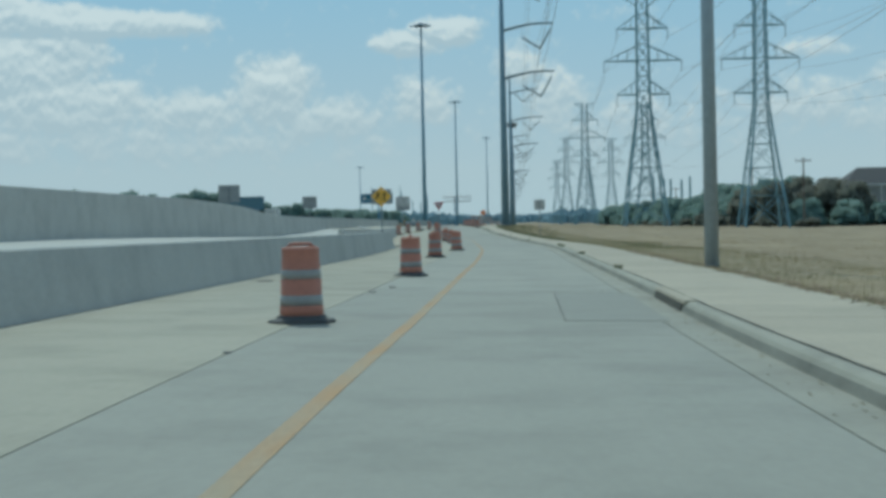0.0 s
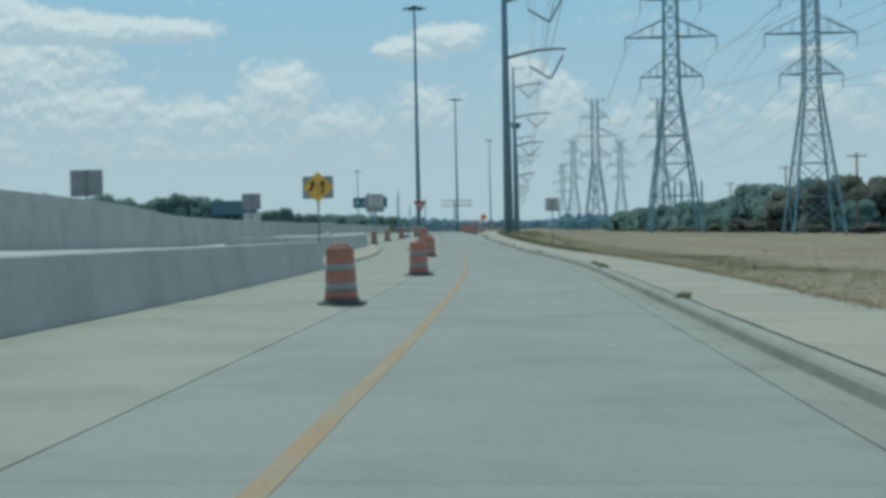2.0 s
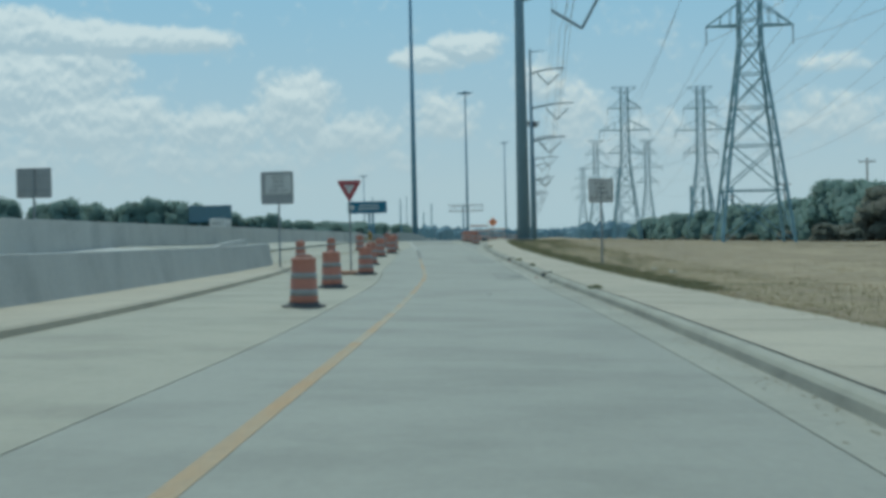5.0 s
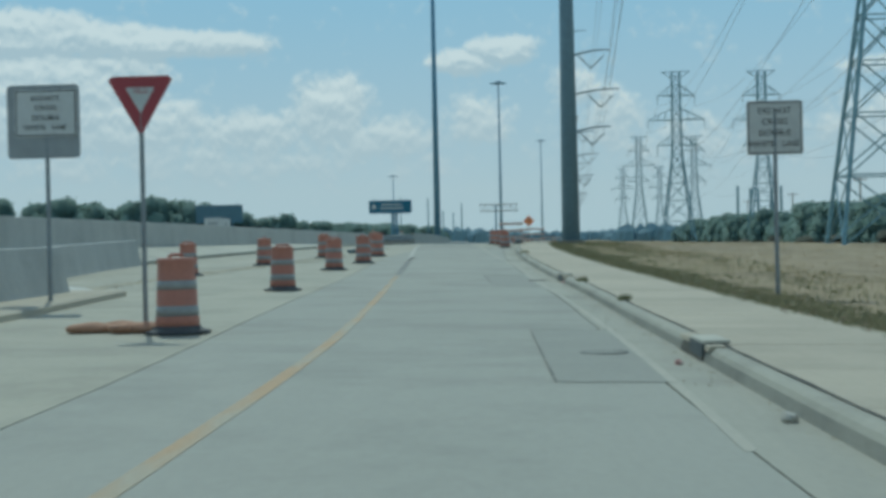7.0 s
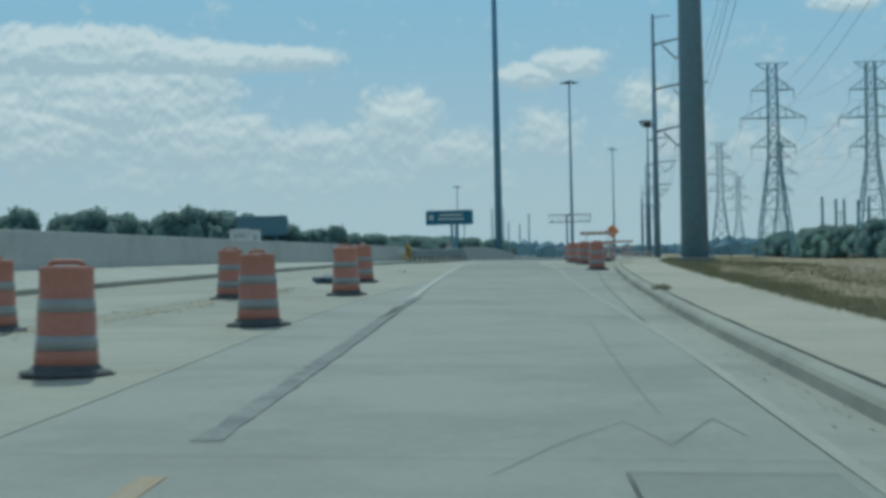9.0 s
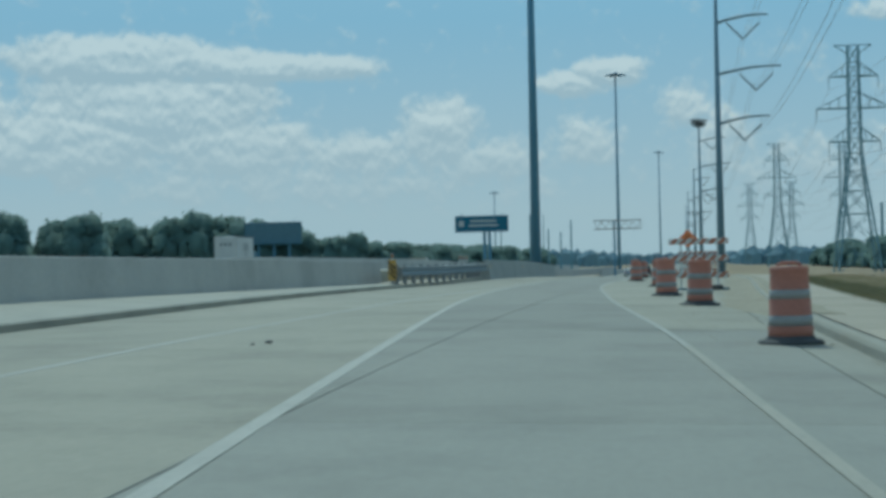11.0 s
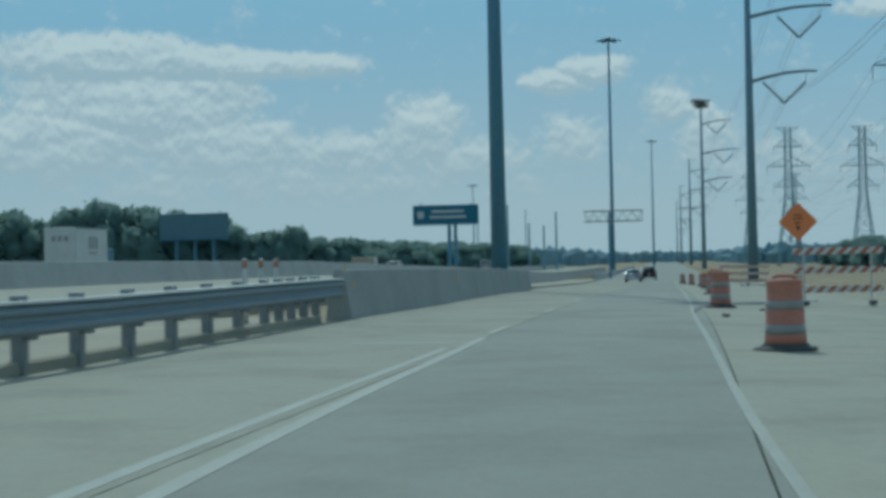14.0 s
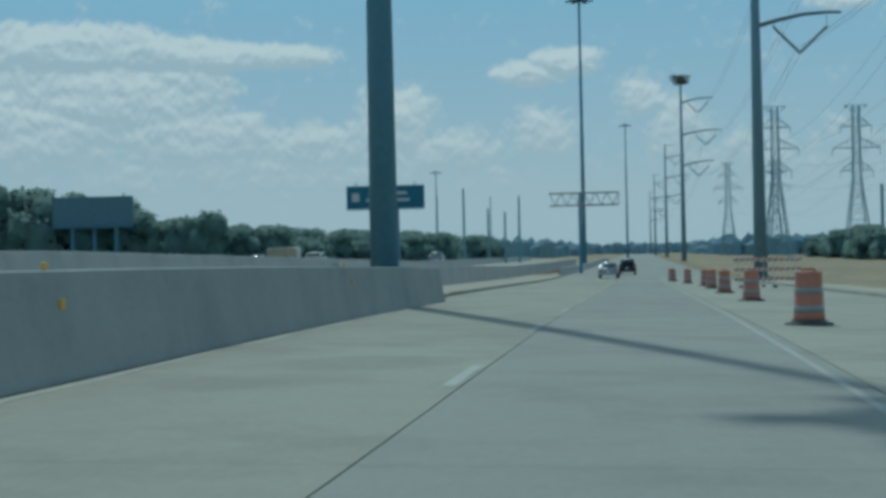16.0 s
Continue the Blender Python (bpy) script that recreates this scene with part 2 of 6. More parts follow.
M_weed = material("weed_leaves", (0.17, 0.19, 0.1), (0.22, 0.21, 0.12), 0.8, scale=1.0, island=0.3, leafy=0.4)
M_orange = material("orange_plastic", (0.5, 0.205, 0.138), (0.43, 0.175, 0.12), 0.6, scale=3, contrast=0.3, fine=20, fine_amount=0.1, random=0.1)
M_reflect = material("silver_sheeting", (0.37, 0.36, 0.34), (0.29, 0.28, 0.265), 0.4, scale=5, contrast=0.3, fine=30, fine_amount=0.08)
M_rubber = material("black_rubber", (0.065, 0.068, 0.07), (0.1, 0.1, 0.095), 0.8, scale=6, fine=30)
M_galv = material("galvanised_steel", (0.3, 0.32, 0.33), (0.22, 0.24, 0.25), 0.5, 0.55, scale=1.5, contrast=0.3, fine=8, fine_amount=0.1)
# mast, tower and pole steel: the blue cast stands for haze over grey steel
M_mast = material("haze_blue_mast_steel", (0.13, 0.28, 0.4), (0.11, 0.24, 0.345), 0.5, 0.1, scale=0.8, stretch=(1, 1, 0.3), contrast=0.3, fine=6, fine_amount=0.1)
M_lattice = material("haze_blue_lattice_steel", (0.22, 0.365, 0.42), (0.185, 0.31, 0.36), 0.6, 0.2, scale=0.7, fine=5)
M_pylon = material("haze_blue_pole_steel", (0.185, 0.29, 0.365), (0.155, 0.25, 0.315), 0.65, 0.0, scale=0.6, stretch=(1, 1, 0.2), contrast=0.35, fine=4, fine_amount=0.12)
M_wire = material("conductor_wire", (0.2, 0.22, 0.24), rough=0.5, metal=0.4)
M_arm = material("dark_arm_steel", (0.15, 0.215, 0.26), (0.125, 0.18, 0.22), 0.6, 0.2, scale=1.0)
M_dirt_shade = material("joint_dirt_and_shade", (0.045, 0.043, 0.035), (0.09, 0.085, 0.065), 0.95, scale=1.5, stretch=(1, 0.4, 1), contrast=0.5)
M_chevron = material("weathered_yellow_sheeting", (0.6, 0.36, 0.075), (0.5, 0.32, 0.085), 0.55, scale=5, contrast=0.4)
M_throat = material("shadowed_drain", (0.06, 0.075, 0.08), (0.1, 0.115, 0.115), 0.9, scale=5, contrast=0.4)
M_insul = material("grey_insulator", (0.22, 0.285, 0.32), rough=0.35)
M_wood = material("weathered_pole_wood", (0.2, 0.16, 0.12), (0.13, 0.11, 0.09), 0.9, scale=3, stretch=(1, 1, 0.1), fine=20)
M_ysign = material("yellow_sign_sheeting", (0.84, 0.46, 0.055), (0.74, 0.42, 0.06), 0.45, scale=4, contrast=0.3)
M_black = material("black_sign_ink", (0.02, 0.02, 0.02), rough=0.6)
M_wsign = material("white_sign_sheeting", (0.6, 0.6, 0.57), (0.5, 0.5, 0.48), 0.45, scale=4, contrast=0.3)
M_gsign = material("grey_sign_back", (0.33, 0.34, 0.34), (0.26, 0.27, 0.27), 0.45, 0.5, scale=3, contrast=0.3)
M_red = material("red_sign_sheeting", (0.36, 0.05, 0.06), (0.29, 0.045, 0.055), 0.45, scale=4, contrast=0.3)
M_osign = material("orange_sign_sheeting", (0.88, 0.26, 0.075), (0.8, 0.235, 0.07), 0.4, scale=4, contrast=0.3)
M_teal = material("green_highway_sign", (0.02, 0.16, 0.24), (0.02, 0.12, 0.19), 0.5, scale=2, contrast=0.3)
M_dark = material("dark_panel", (0.12, 0.225, 0.28), (0.1, 0.185, 0.235), 0.7, scale=1.5)
# leaf green raised and blued, so the colour includes distance haze
M_leaf = material("haze_lifted_leaves", (0.172, 0.282, 0.25), (0.2, 0.295, 0.24), 0.8, scale=0.25, contrast=0.4, island=0.1, leafy=0.3)
M_leaf2 = material("dry_tree_leaves", (0.25, 0.24, 0.19), (0.2, 0.225, 0.17), 0.8, scale=0.4, contrast=0.4, island=0.15, leafy=0.45)
# pale blue base: the far woods carry aerial haze in their colour
M_woods = material("hazed_distant_woods", (0.2, 0.3, 0.335), (0.17, 0.265, 0.3), 0.9, scale=0.02, contrast=0.4, island=0.12)
M_bark = material("tree_bark", (0.1, 0.08, 0.06), rough=0.95, scale=4, fine=12)
M_brick = material("house_brick", (0.22, 0.16, 0.13), (0.17, 0.13, 0.11), 0.9, scale=3, fine=20)
M_siding = material("pale_siding", (0.4, 0.38, 0.35), (0.34, 0.33, 0.3), 0.8, scale=1, fine=8)
M_roof = material("grey_shingles", (0.11, 0.105, 0.1), (0.08, 0.08, 0.08), 0.9, scale=2, fine=9, fine_amount=0.3)
M_glass = material("window_glass", (0.05, 0.07, 0.08), rough=0.08)
M_silver = material("silver_car_paint", (0.42, 0.45, 0.47), (0.38, 0.41, 0.43), 0.25, 0.6, scale=2)
M_navy = material("dark_car_paint", (0.04, 0.05, 0.06), rough=0.25, metal=0.4)
M_tyre = material("tyre_rubber", (0.03, 0.03, 0.03), rough=0.85)
M_truck = material("white_truck_panel", (0.62, 0.62, 0.59), (0.52, 0.52, 0.5), 0.5, scale=1.2, contrast=0.3)
M_lamp_red = material("red_lamp_glass", (0.35, 0.02, 0.02), rough=0.2)
M_litter = material("litter", (0.52, 0.48, 0.4), (0.4, 0.37, 0.3), 0.7, scale=8)
M_wrapper = material("faded_red_paper", (0.42, 0.16, 0.14), (0.5, 0.42, 0.37), 0.7, scale=14, contrast=0.8)
M_crack = material("hairline_crack", (0.305, 0.296, 0.246), (0.328, 0.318, 0.262), 0.9, scale=3, contrast=0.5)
M_strip = material("pale_verge_concrete", (0.5, 0.475, 0.385), (0.43, 0.408, 0.33), 0.9, blotch=0.1, scale=0.4, contrast=0.3, fine=8, fine_amount=0.08)
M_ramp = material("new_white_concrete", (0.58, 0.57, 0.515), (0.5, 0.49, 0.44), 0.88, scale=0.4, contrast=0.3, fine=6, fine_amount=0.08)
M_pole = material("grey_painted_pole", (0.37, 0.425, 0.45), (0.31, 0.36, 0.385), 0.55, 0.1, scale=0.8, stretch=(1, 1, 0.3), contrast=0.3, fine=7, fine_amount=0.1)
M_skid = material("tyre_skid", (0.12, 0.12, 0.115), (0.2, 0.2, 0.185), 0.85, scale=2.5, contrast=0.5, fine=25, fine_amount=0.3)
M_soil = material("loose_road_dirt", (0.42, 0.37, 0.265), (0.33, 0.288, 0.2), 0.95, scale=1.2, contrast=0.4, fine=14, fine_amount=0.25, bump=0.5, bump_scale=9)
M_leaflit = material("brown_leaf_litter", (0.3, 0.2, 0.12), (0.18, 0.13, 0.08), 0.9, scale=2, island=0.4)
M_rail_white = material("barricade_white", (0.72, 0.72, 0.68), (0.6, 0.59, 0.55), 0.5, scale=4, contrast=0.3, fine=30, fine_amount=0.1)
M_rail_red = material("barricade_orange", (0.5, 0.165, 0.085), (0.42, 0.145, 0.08), 0.5, scale=4, contrast=0.3)
M_sand = material("sandbag_cloth", (0.5, 0.29, 0.18), (0.4, 0.22, 0.14), 0.9, scale=5, fine=30)
M_nest = material("nest_twigs", (0.12, 0.125, 0.12), rough=0.95, scale=3, island=0.3)


# ---- helpers for building ----
def thing(name, at=(0, 0, 0), label="", category="", group="", kind="", turn=0.0):
    ob = new(name)
    ob.empty_display_size = 0.3
    ob.matrix_basis = pose(*at, 0, 0, turn)
    return tagged(ob, label, category, group, kind)


def finish(name, bm, mat):
    me = bpy.data.meshes.new(name)
    bmesh.ops.recalc_face_normals(bm, faces=bm.faces)
    bm.to_mesh(me)
    bm.free()
    me.materials.append(mat)
    return me


def part(name, bm, mat, parent=None, label="", smooth=False):
    me = bm if isinstance(bm, bpy.types.Mesh) else finish(name, bm, mat)
    if smooth:
        me.polygons.foreach_set("use_smooth", [True] * len(me.polygons))
    ob = new(name, me)
    ob.parent = parent
    return tagged(ob, label)


def box(bm, c, s, bevel=0.0, m=None):
    r = bmesh.ops.create_cube(bm, size=1.0, matrix=(m or Matrix.Identity(4)) @ Matrix.Translation(c) @ Matrix.Diagonal((*s, 1)))
    if bevel:
        edges = list({e for v in r["verts"] for e in v.link_edges})
        bmesh.ops.bevel(bm, geom=edges, offset=bevel, segments=2, affect="EDGES", profile=0.6)
    return bm


def rod(bm, a, b, r0, r1=None, n=8):
    a, b = Vector(a), Vector(b)
    d = b - a
    q = d.to_track_quat("Z", "Y").to_matrix().to_4x4()
    bmesh.ops.create_cone(bm, cap_ends=True, segments=n, radius1=r0, radius2=r0 if r1 is None else r1, depth=d.length,
                          matrix=Matrix.Translation((a + b) / 2) @ q)
    return bm


def lathe(profile, n=24):
    bm = bmesh.new()
    rings = [[bm.verts.new((r * math.cos(2 * math.pi * i / n), r * math.sin(2 * math.pi * i / n), z)) for i in range(n)] for r, z in profile]
    for a, b in zip(rings, rings[1:]):
        for i in range(n):
            bm.faces.new((a[i], a[(i + 1) % n], b[(i + 1) % n], b[i]))
    for ring in (rings[0], rings[-1]):
        bm.faces.new(ring)
    return bm


def plate(pts, depth, y=0.0):
    """A flat panel with thickness: outline in x and z, facing the drivers (-y)."""
    bm = bmesh.new()
    f = [bm.verts.new((px, y, pz)) for px, pz in pts]
    b = [bm.verts.new((px, y + depth, pz)) for px, pz in pts]
    bm.faces.new(f)
    bm.faces.new(b[::-1])
    k = len(pts)
    for i in range(k):
        bm.faces.new((f[i], b[i], b[(i + 1) % k], f[(i + 1) % k]))
    return bm


def round_rect(w, h, r, cx=0.0, cz=0.0, n=4):
    pts = []
    for sx, sz, a0 in ((1, 1, 0), (-1, 1, 90), (-1, -1, 180), (1, -1, 270)):
        for i in range(n + 1):
            a = radians(a0 + 90 * i / n)
            pts.append((cx + sx * (w / 2 - r) + r * math.cos(a), cz + sz * (h / 2 - r) + r * math.sin(a)))
    return pts


def words(name, text, size, mat, parent, at, label=""):
    """Lettering as a thin mesh that faces the drivers."""
    cu = bpy.data.curves.new(name, "FONT")
    cu.body, cu.size, cu.align_x, cu.align_y, cu.extrude = text, size, "CENTER", "CENTER", 0.002
    tmp = bpy.data.objects.new(name, cu)
    scene.collection.objects.link(tmp)
    me = bpy.data.meshes.new_from_object(tmp.evaluated_get(bpy.context.evaluated_depsgraph_get()))
    bpy.data.objects.remove(tmp)
    me.transform(Matrix.Translation(at) @ Matrix.Rotation(math.pi / 2, 4, "X"))
    me.materials.clear()
    me.materials.append(mat)
    return part(name, me, mat, parent, label)


def along(points):
    """x as a smooth function of y through the given points."""
    ys = np.array([p[1] for p in points], float)
    xs = np.array([p[0] for p in points], float)

    def at(y):
        return float(np.interp(y, ys, xs))

    def smooth(y, w=5.0):
        return (at(y - w) + 2 * at(y - w / 2) + 2 * at(y) + 2 * at(y + w / 2) + at(y + w)) / 8
    return smooth


GRADE_Y = (-200, 0, 40, 80, 120, 160, 200, 240, 280, 320, 360, 400, 440, 520, 700, 5000)
GRADE_Z = (0.3, -0.0, -0.14, -0.24, -0.45, -0.38, 0.16, 0.47, 0.44, 0.3, -0.19, -0.61, -1.0, -1.2, -1.0, -1.0)


def road_z(y):
    """The road's grade: a shallow dip, a crest, and a long fall."""
    f = lambda s: float(np.interp(s, GRADE_Y, GRADE_Z))
    return (f(y - 12) + 2 * f(y - 6) + 2 * f(y) + 2 * f(y + 6) + f(y + 12)) / 8


def surf(x, y):
    """The pavement: the grade with a fall towards the kerb."""
    mid = float(np.interp(y, (0, 150, 300), (-1.5, -3.0, -5.0)))
    d = max(-17.0, min(9.0, x)) - mid
    flat = float(np.interp(y, (110, 150, 278, 294), (0, 1, 1, 0)))      # the gore area lies level
    return road_z(y) - 0.019 * (d if d > -1.5 else d * (1 - flat) - 1.5 * flat)


KERB_LINE = along([(2.6, -60), (2.66, 11), (2.7, 20), (2.95, 30), (3.1, 42), (3.2, 52), (3.4, 70), (3.55, 82), (3.65, 95), (3.55, 108), (3.2, 122), (2.7, 132),
              (2.33, 139), (2.15, 145), (1.85, 152), (1.38, 163), (0.5, 176), (0.2, 182), (-0.15, 187), (-0.8, 204), (-1.15, 222), (-1.15, 236), (-0.9, 244),
              (0.9, 282), (2.2, 325), (3.0, 368), (4.0, 450), (7, 700), (12, 1000), (30, 1600)])


def KERB(y):
    return KERB_LINE(y) - 0.17


def walk_w(y):
    """The sidewalk narrows past the bend."""
    return float(np.interp(y, (100, 150, 190), (2.5, 2.3, 2.08)))


JOINT = along([(-2.75, -60), (-2.67, 9), (-2.55, 20), (-2.2, 45), (-1.9, 72), (-1.9, 82), (-2.15, 110), (-2.95, 139), (-3.42, 146), (-4.15, 156), (-4.85, 172), (-5.2, 179),
               (-5.7, 187), (-6.1, 199), (-6.4, 219), (-6.4, 229), (-6.15, 245), (-5.8, 265), (-5.42, 277), (-5.08, 290), (-4.75, 308), (-4.4, 330), (-2.9, 415), (-2, 500), (2, 700)])
JOINT2 = along([(-9.4, 165), (-9.6, 198), (-10.2, 208), (-10.28, 225), (-10.0, 240), (-9.8, 253), (-9.5, 262), (-9.34, 269), (-9.18, 277), (-9.0, 283), (-8.52, 304), (-8.3, 320), (-8.05, 340), (-6.8, 415), (-5.4, 500), (-2, 700)])
YELLOW = along([(-1.45, -60), (-1.34, 5), (-1.26, 12), (-1.1, 19), (-0.92, 33), (-0.77, 45), (-0.6, 55), (-0.53, 68), (-0.5, 78), (-0.62, 92), (-0.88, 105), (-1.2, 122),
                (-1.62, 137), (-1.92, 146), (-2.56, 156.5), (-3.1, 165), (-3.6, 173), (-3.98, 179.4), (-4.56, 188.4), (-5.1, 196)])
WHITE_L = along([(-4.56, 188.4), (-5.1, 196), (-5.7, 204), (-6.75, 218.4), (-7.38, 227.5), (-8.05, 237.3), (-8.33, 241.5), (-8.58, 247), (-8.74, 251), (-8.94, 257), (-9.04, 263), (-9.1, 268), (-9.12, 273), (-9.0, 283)])
WHITE_L2 = along([(-10.2, 208), (-10.28, 225), (-10.1, 233), (-9.98, 241), (-9.92, 247), (-9.8, 253), (-9.68, 258), (-9.6, 264), (-9.55, 268), (-9.45, 274), (-9.25, 281)])
WHITE_R_LINE = along([(1.95, 126), (1.72, 137), (1.62, 142), (1.37, 150), (0.9, 160), (0.0, 173.5), (-0.22, 178), (-0.63, 184.4), (-1.45, 194), (-2.2, 205), (-2.99, 219),
                 (-3.28, 224.5), (-3.9, 232), (-4.5, 239), (-5.02, 249.5), (-5.35, 256), (-5.6, 266), (-5.5, 275), (-5.38, 281), (-5.2, 296), (-4.9, 308), (-4.72, 320), (-4.4, 335), (-3.1, 415), (-1.6, 500)])
WHITE_R = lambda y: WHITE_R_LINE(y) - 0.07
BARRIER1 = along([(-6.3, -60), (-6.0, 20), (-5.8, 30), (-5.65, 42), (-5.35, 56), (-5.15, 68), (-5.25, 82), (-5.5, 92.4)])
ISLAND = along([(-5.6, 90), (-5.7, 97), (-5.7, 108), (-6.0, 120), (-6.9, 140), (-7.8, 155), (-8.5, 163)])
BARRIER2 = along([(-8.6, 60), (-7.9, 90), (-7.55, 103), (-7.9, 118), (-8.7, 140), (-9.35, 162)])
KERB_L = along([(-11.4, 160), (-12.2, 165), (-13.3, 172), (-14.2, 180), (-14.9, 190), (-14.9, 200), (-14.6, 212), (-14.3, 225), (-14.15, 238), (-14.2, 252), (-14.1, 266), (-13.8, 278), (-13.0, 290)])
WALL_X = along([(-16.5, -80), (-16.5, 258), (-15.4, 270), (-15.2, 272)])
WALL_TOP = along([(2.75, -80), (2.75, 92), (2.5, 111), (2.0, 123), (1.9, 141), (1.82, 180), (1.82, 204), (1.75, 235), (1.71, 257), (1.6, 271)])


def left_edge(y):
    if y < 92.4:
        return BARRIER1(y)
    if y < 163:
        return ISLAND(y)
    if y < 290:
        return KERB_L(y)
    return float(np.interp(y, (290, 344, 358, 387, 456, 468, 700), (-12.7, -12.5, -13.3, -13.1, -12.2, -12.1, -8)))


def strip(bm, xa, xb, y0, y1, dz, step=4.0, thick=0.0):
    """A ribbon of ground between two lines that follows the grade; with thick it gets edges."""
    n = max(1, round((y1 - y0) / step))
    rows = []
    for i in range(n + 1):
        y = y0 + (y1 - y0) * i / n
        x0, x1 = xa(y), xb(y)
        z0, z1 = surf(x0, y) + dz, surf(x1, y) + dz
        rows.append((bm.verts.new((x0, y, z0)), bm.verts.new((x1, y, z1)),
                     *([bm.verts.new((x0, y, z0 - thick)), bm.verts.new((x1, y, z1 - thick))] if thick else [])))
    for a, b in zip(rows, rows[1:]):
        bm.faces.new((a[0], a[1], b[1], b[0]))
        if thick:
            bm.faces.new((a[2], a[0], b[0], b[2]))
            bm.faces.new((a[1], a[3], b[3], b[1]))
    if thick:
        for r, flip in ((rows[0], 1), (rows[-1], -1)):
            bm.faces.new((r[2], r[3], r[1], r[0])[::flip])
    return bm


def sweep(bm, path, y0, y1, section, base=None, step=3.0):
    """A closed cross-section of (offset to the right, height) drawn along a line of the plan."""
    n = max(1, round((y1 - y0) / step))
    rings = []
    for i in range(n + 1):
        y = y0 + (y1 - y0) * i / n
        s = section(y) if callable(section) else section
        rings.append([bm.verts.new((path(y) + o, y, (surf(path(y) + o, y) if base is None else base(y)) + h)) for o, h in s])
    k = len(rings[0])
    for a, b in zip(rings, rings[1:]):
        for i in range(k):
            bm.faces.new((a[i], a[(i + 1) % k], b[(i + 1) % k], b[i]))
    bm.faces.new(rings[0])
    bm.faces.new(rings[-1][::-1])
    return bm


# ---- the large structure ----
def field_z(x, y):
    """The land beside the road: level with the sidewalk on one side, with the freeway on the other."""
    edge = KERB(y) + walk_w(y)
    n = noise.noise((x * 0.07, y * 0.07, 0.0)) * 0.12 * min(1.0, max(0.0, (x - edge - 0.2) / 4))
    far = min(1.0, max(0.0, (x - edge) / 12))
    grade = road_z(y) * (1 - far) + far * max(road_z(y), -0.35)
    return grade + surf(edge, y) - road_z(y) + 0.13 + n - 0.028 * max(0.0, min(x, 48.0) - edge)


def build_ground():
    bm = bmesh.new()
    ys = [-200, -120, -60, -30, *range(-20, 480, 5), 490, 520, 560, 620, 700, 800, 1000, 1300, 1700, 2300, 3000, 4500]
    offs = [0, 0.4, 1.0, 2, 3.5, 5.5, 8, 11, 15, 20, 27, 36, 50, 80, 150, 400, 1200, 3500]
    rows = []
    for y in ys:
        edge = KERB(y) + walk_w(y) - 0.06
        left = min(left_edge(y), WALL_X(min(y, 270))) if y < 290 else left_edge(y)
        row = [(-3500, 0.8), (-600, 0.8), (-150, 1.1), (-70, 0.8), (-30, 0.66), (-17.2, 0.66 if y < 280 else surf(-14, y) - 0.1)]
        row = [bm.verts.new((px, y, pz + float(np.interp(y, (300, 440), (0, -1.2))) * (1 if px < -18 else 0))) for px, pz in row]
        row.append(bm.verts.new((min(left, -13), y, surf(-14, y) - 0.14)))
        row.append(bm.verts.new((edge - 0.05, y, surf(edge, y) - 0.14)))
        row += [bm.verts.new((edge + o, y, field_z(edge + o, y))) for o in offs]
        rows.append(row)
    for a, b in zip(rows, rows[1:]):
        for i in range(len(a) - 1):
            bm.faces.new((a[i], a[i + 1], b[i + 1], b[i]))
    ob = part("ground", bm, M_ground, smooth=True)
    return tagged(ob, "dry straw-coloured field of short grass and bare soil", "ground", kind="structure")


build_ground()

road = thing("road", label="grey concrete frontage road with sealed lengthwise joints", category="road", kind="structure")
bed = bmesh.new()
strip(bed, lambda y: left_edge(y) - 0.3, lambda y: KERB(y) + 0.1, -60, 460, -0.016)
part("road_bed", bed, M_base, road, "dark joint filler")
G = 0.009
SEAM = lambda y: KERB(y) - float(np.interp(y, (80, 130), (0.46, 0.6)))
y = -60.0
while y < 460:
    y1 = y + 13.0
    ya, yb = y + 0.006, y1 - 0.006
    edge = lambda s: max(JOINT(s) + G, WHITE_R(s))
    lanes = [(lambda s: SEAM(s) + G, lambda s: KERB(s) + 0.02, M_gutter)]
    if y < 215:
        lanes.append((lambda s: JOINT(s) + G, lambda s: SEAM(s) - G, M_lane))
    else:      # past the bend the edge line parts the lane from a dusty shoulder
        lanes.append((edge, lambda s: SEAM(s) - G, M_shoulder))
        if y < 290:
            lanes.append((lambda s: JOINT(s) + G, lambda s: edge(s) - 0.002, M_lane))
    if y < 160:
        lanes.append((lambda s: left_edge(s) - 0.05, lambda s: JOINT(s) - G, M_shoulder))
    else:
        lanes.append((lambda s: left_edge(s) - 0.05, lambda s: JOINT2(s) - G, M_shoulder))
        if 190 < y < 270:
            part_line = lambda s: min(max(WHITE_L(s), JOINT2(s) + G + 0.01), JOINT(s) - G - 0.01)
            lanes.append((lambda s: JOINT2(s) + G, lambda s: part_line(s) - 0.002, M_shoulder))
            lanes.append((part_line, lambda s: JOINT(s) - G, M_lane))
        else:
            lanes.append((lambda s: JOINT2(s) + G, lambda s: JOINT(s) - G, M_lane if y > 215 else M_shoulder))
    older = {M_lane: M_lane_old, M_shoulder: M_shoulder_old, M_gutter: M_gutter}
    for xa, xb, mat in lanes:
        mat = older[mat] if y > 200 and (mat is M_lane or (y > 276 and xa(y) < -9)) else mat
        part("slab", strip(bmesh.new(), xa, xb, ya, yb, 0.0, 3.25, 0.034), mat, road)
    y = y1
far_road = bmesh.new()
strip(far_road, left_edge, lambda y: KERB(y), 460, 700, 0.0, 20)
strip(far_road, lambda y: -8 + (y - 700) * 0.012, lambda y: KERB(y), 700, 1600, 0.0, 60)
part("far_slab", far_road, M_lane, road)


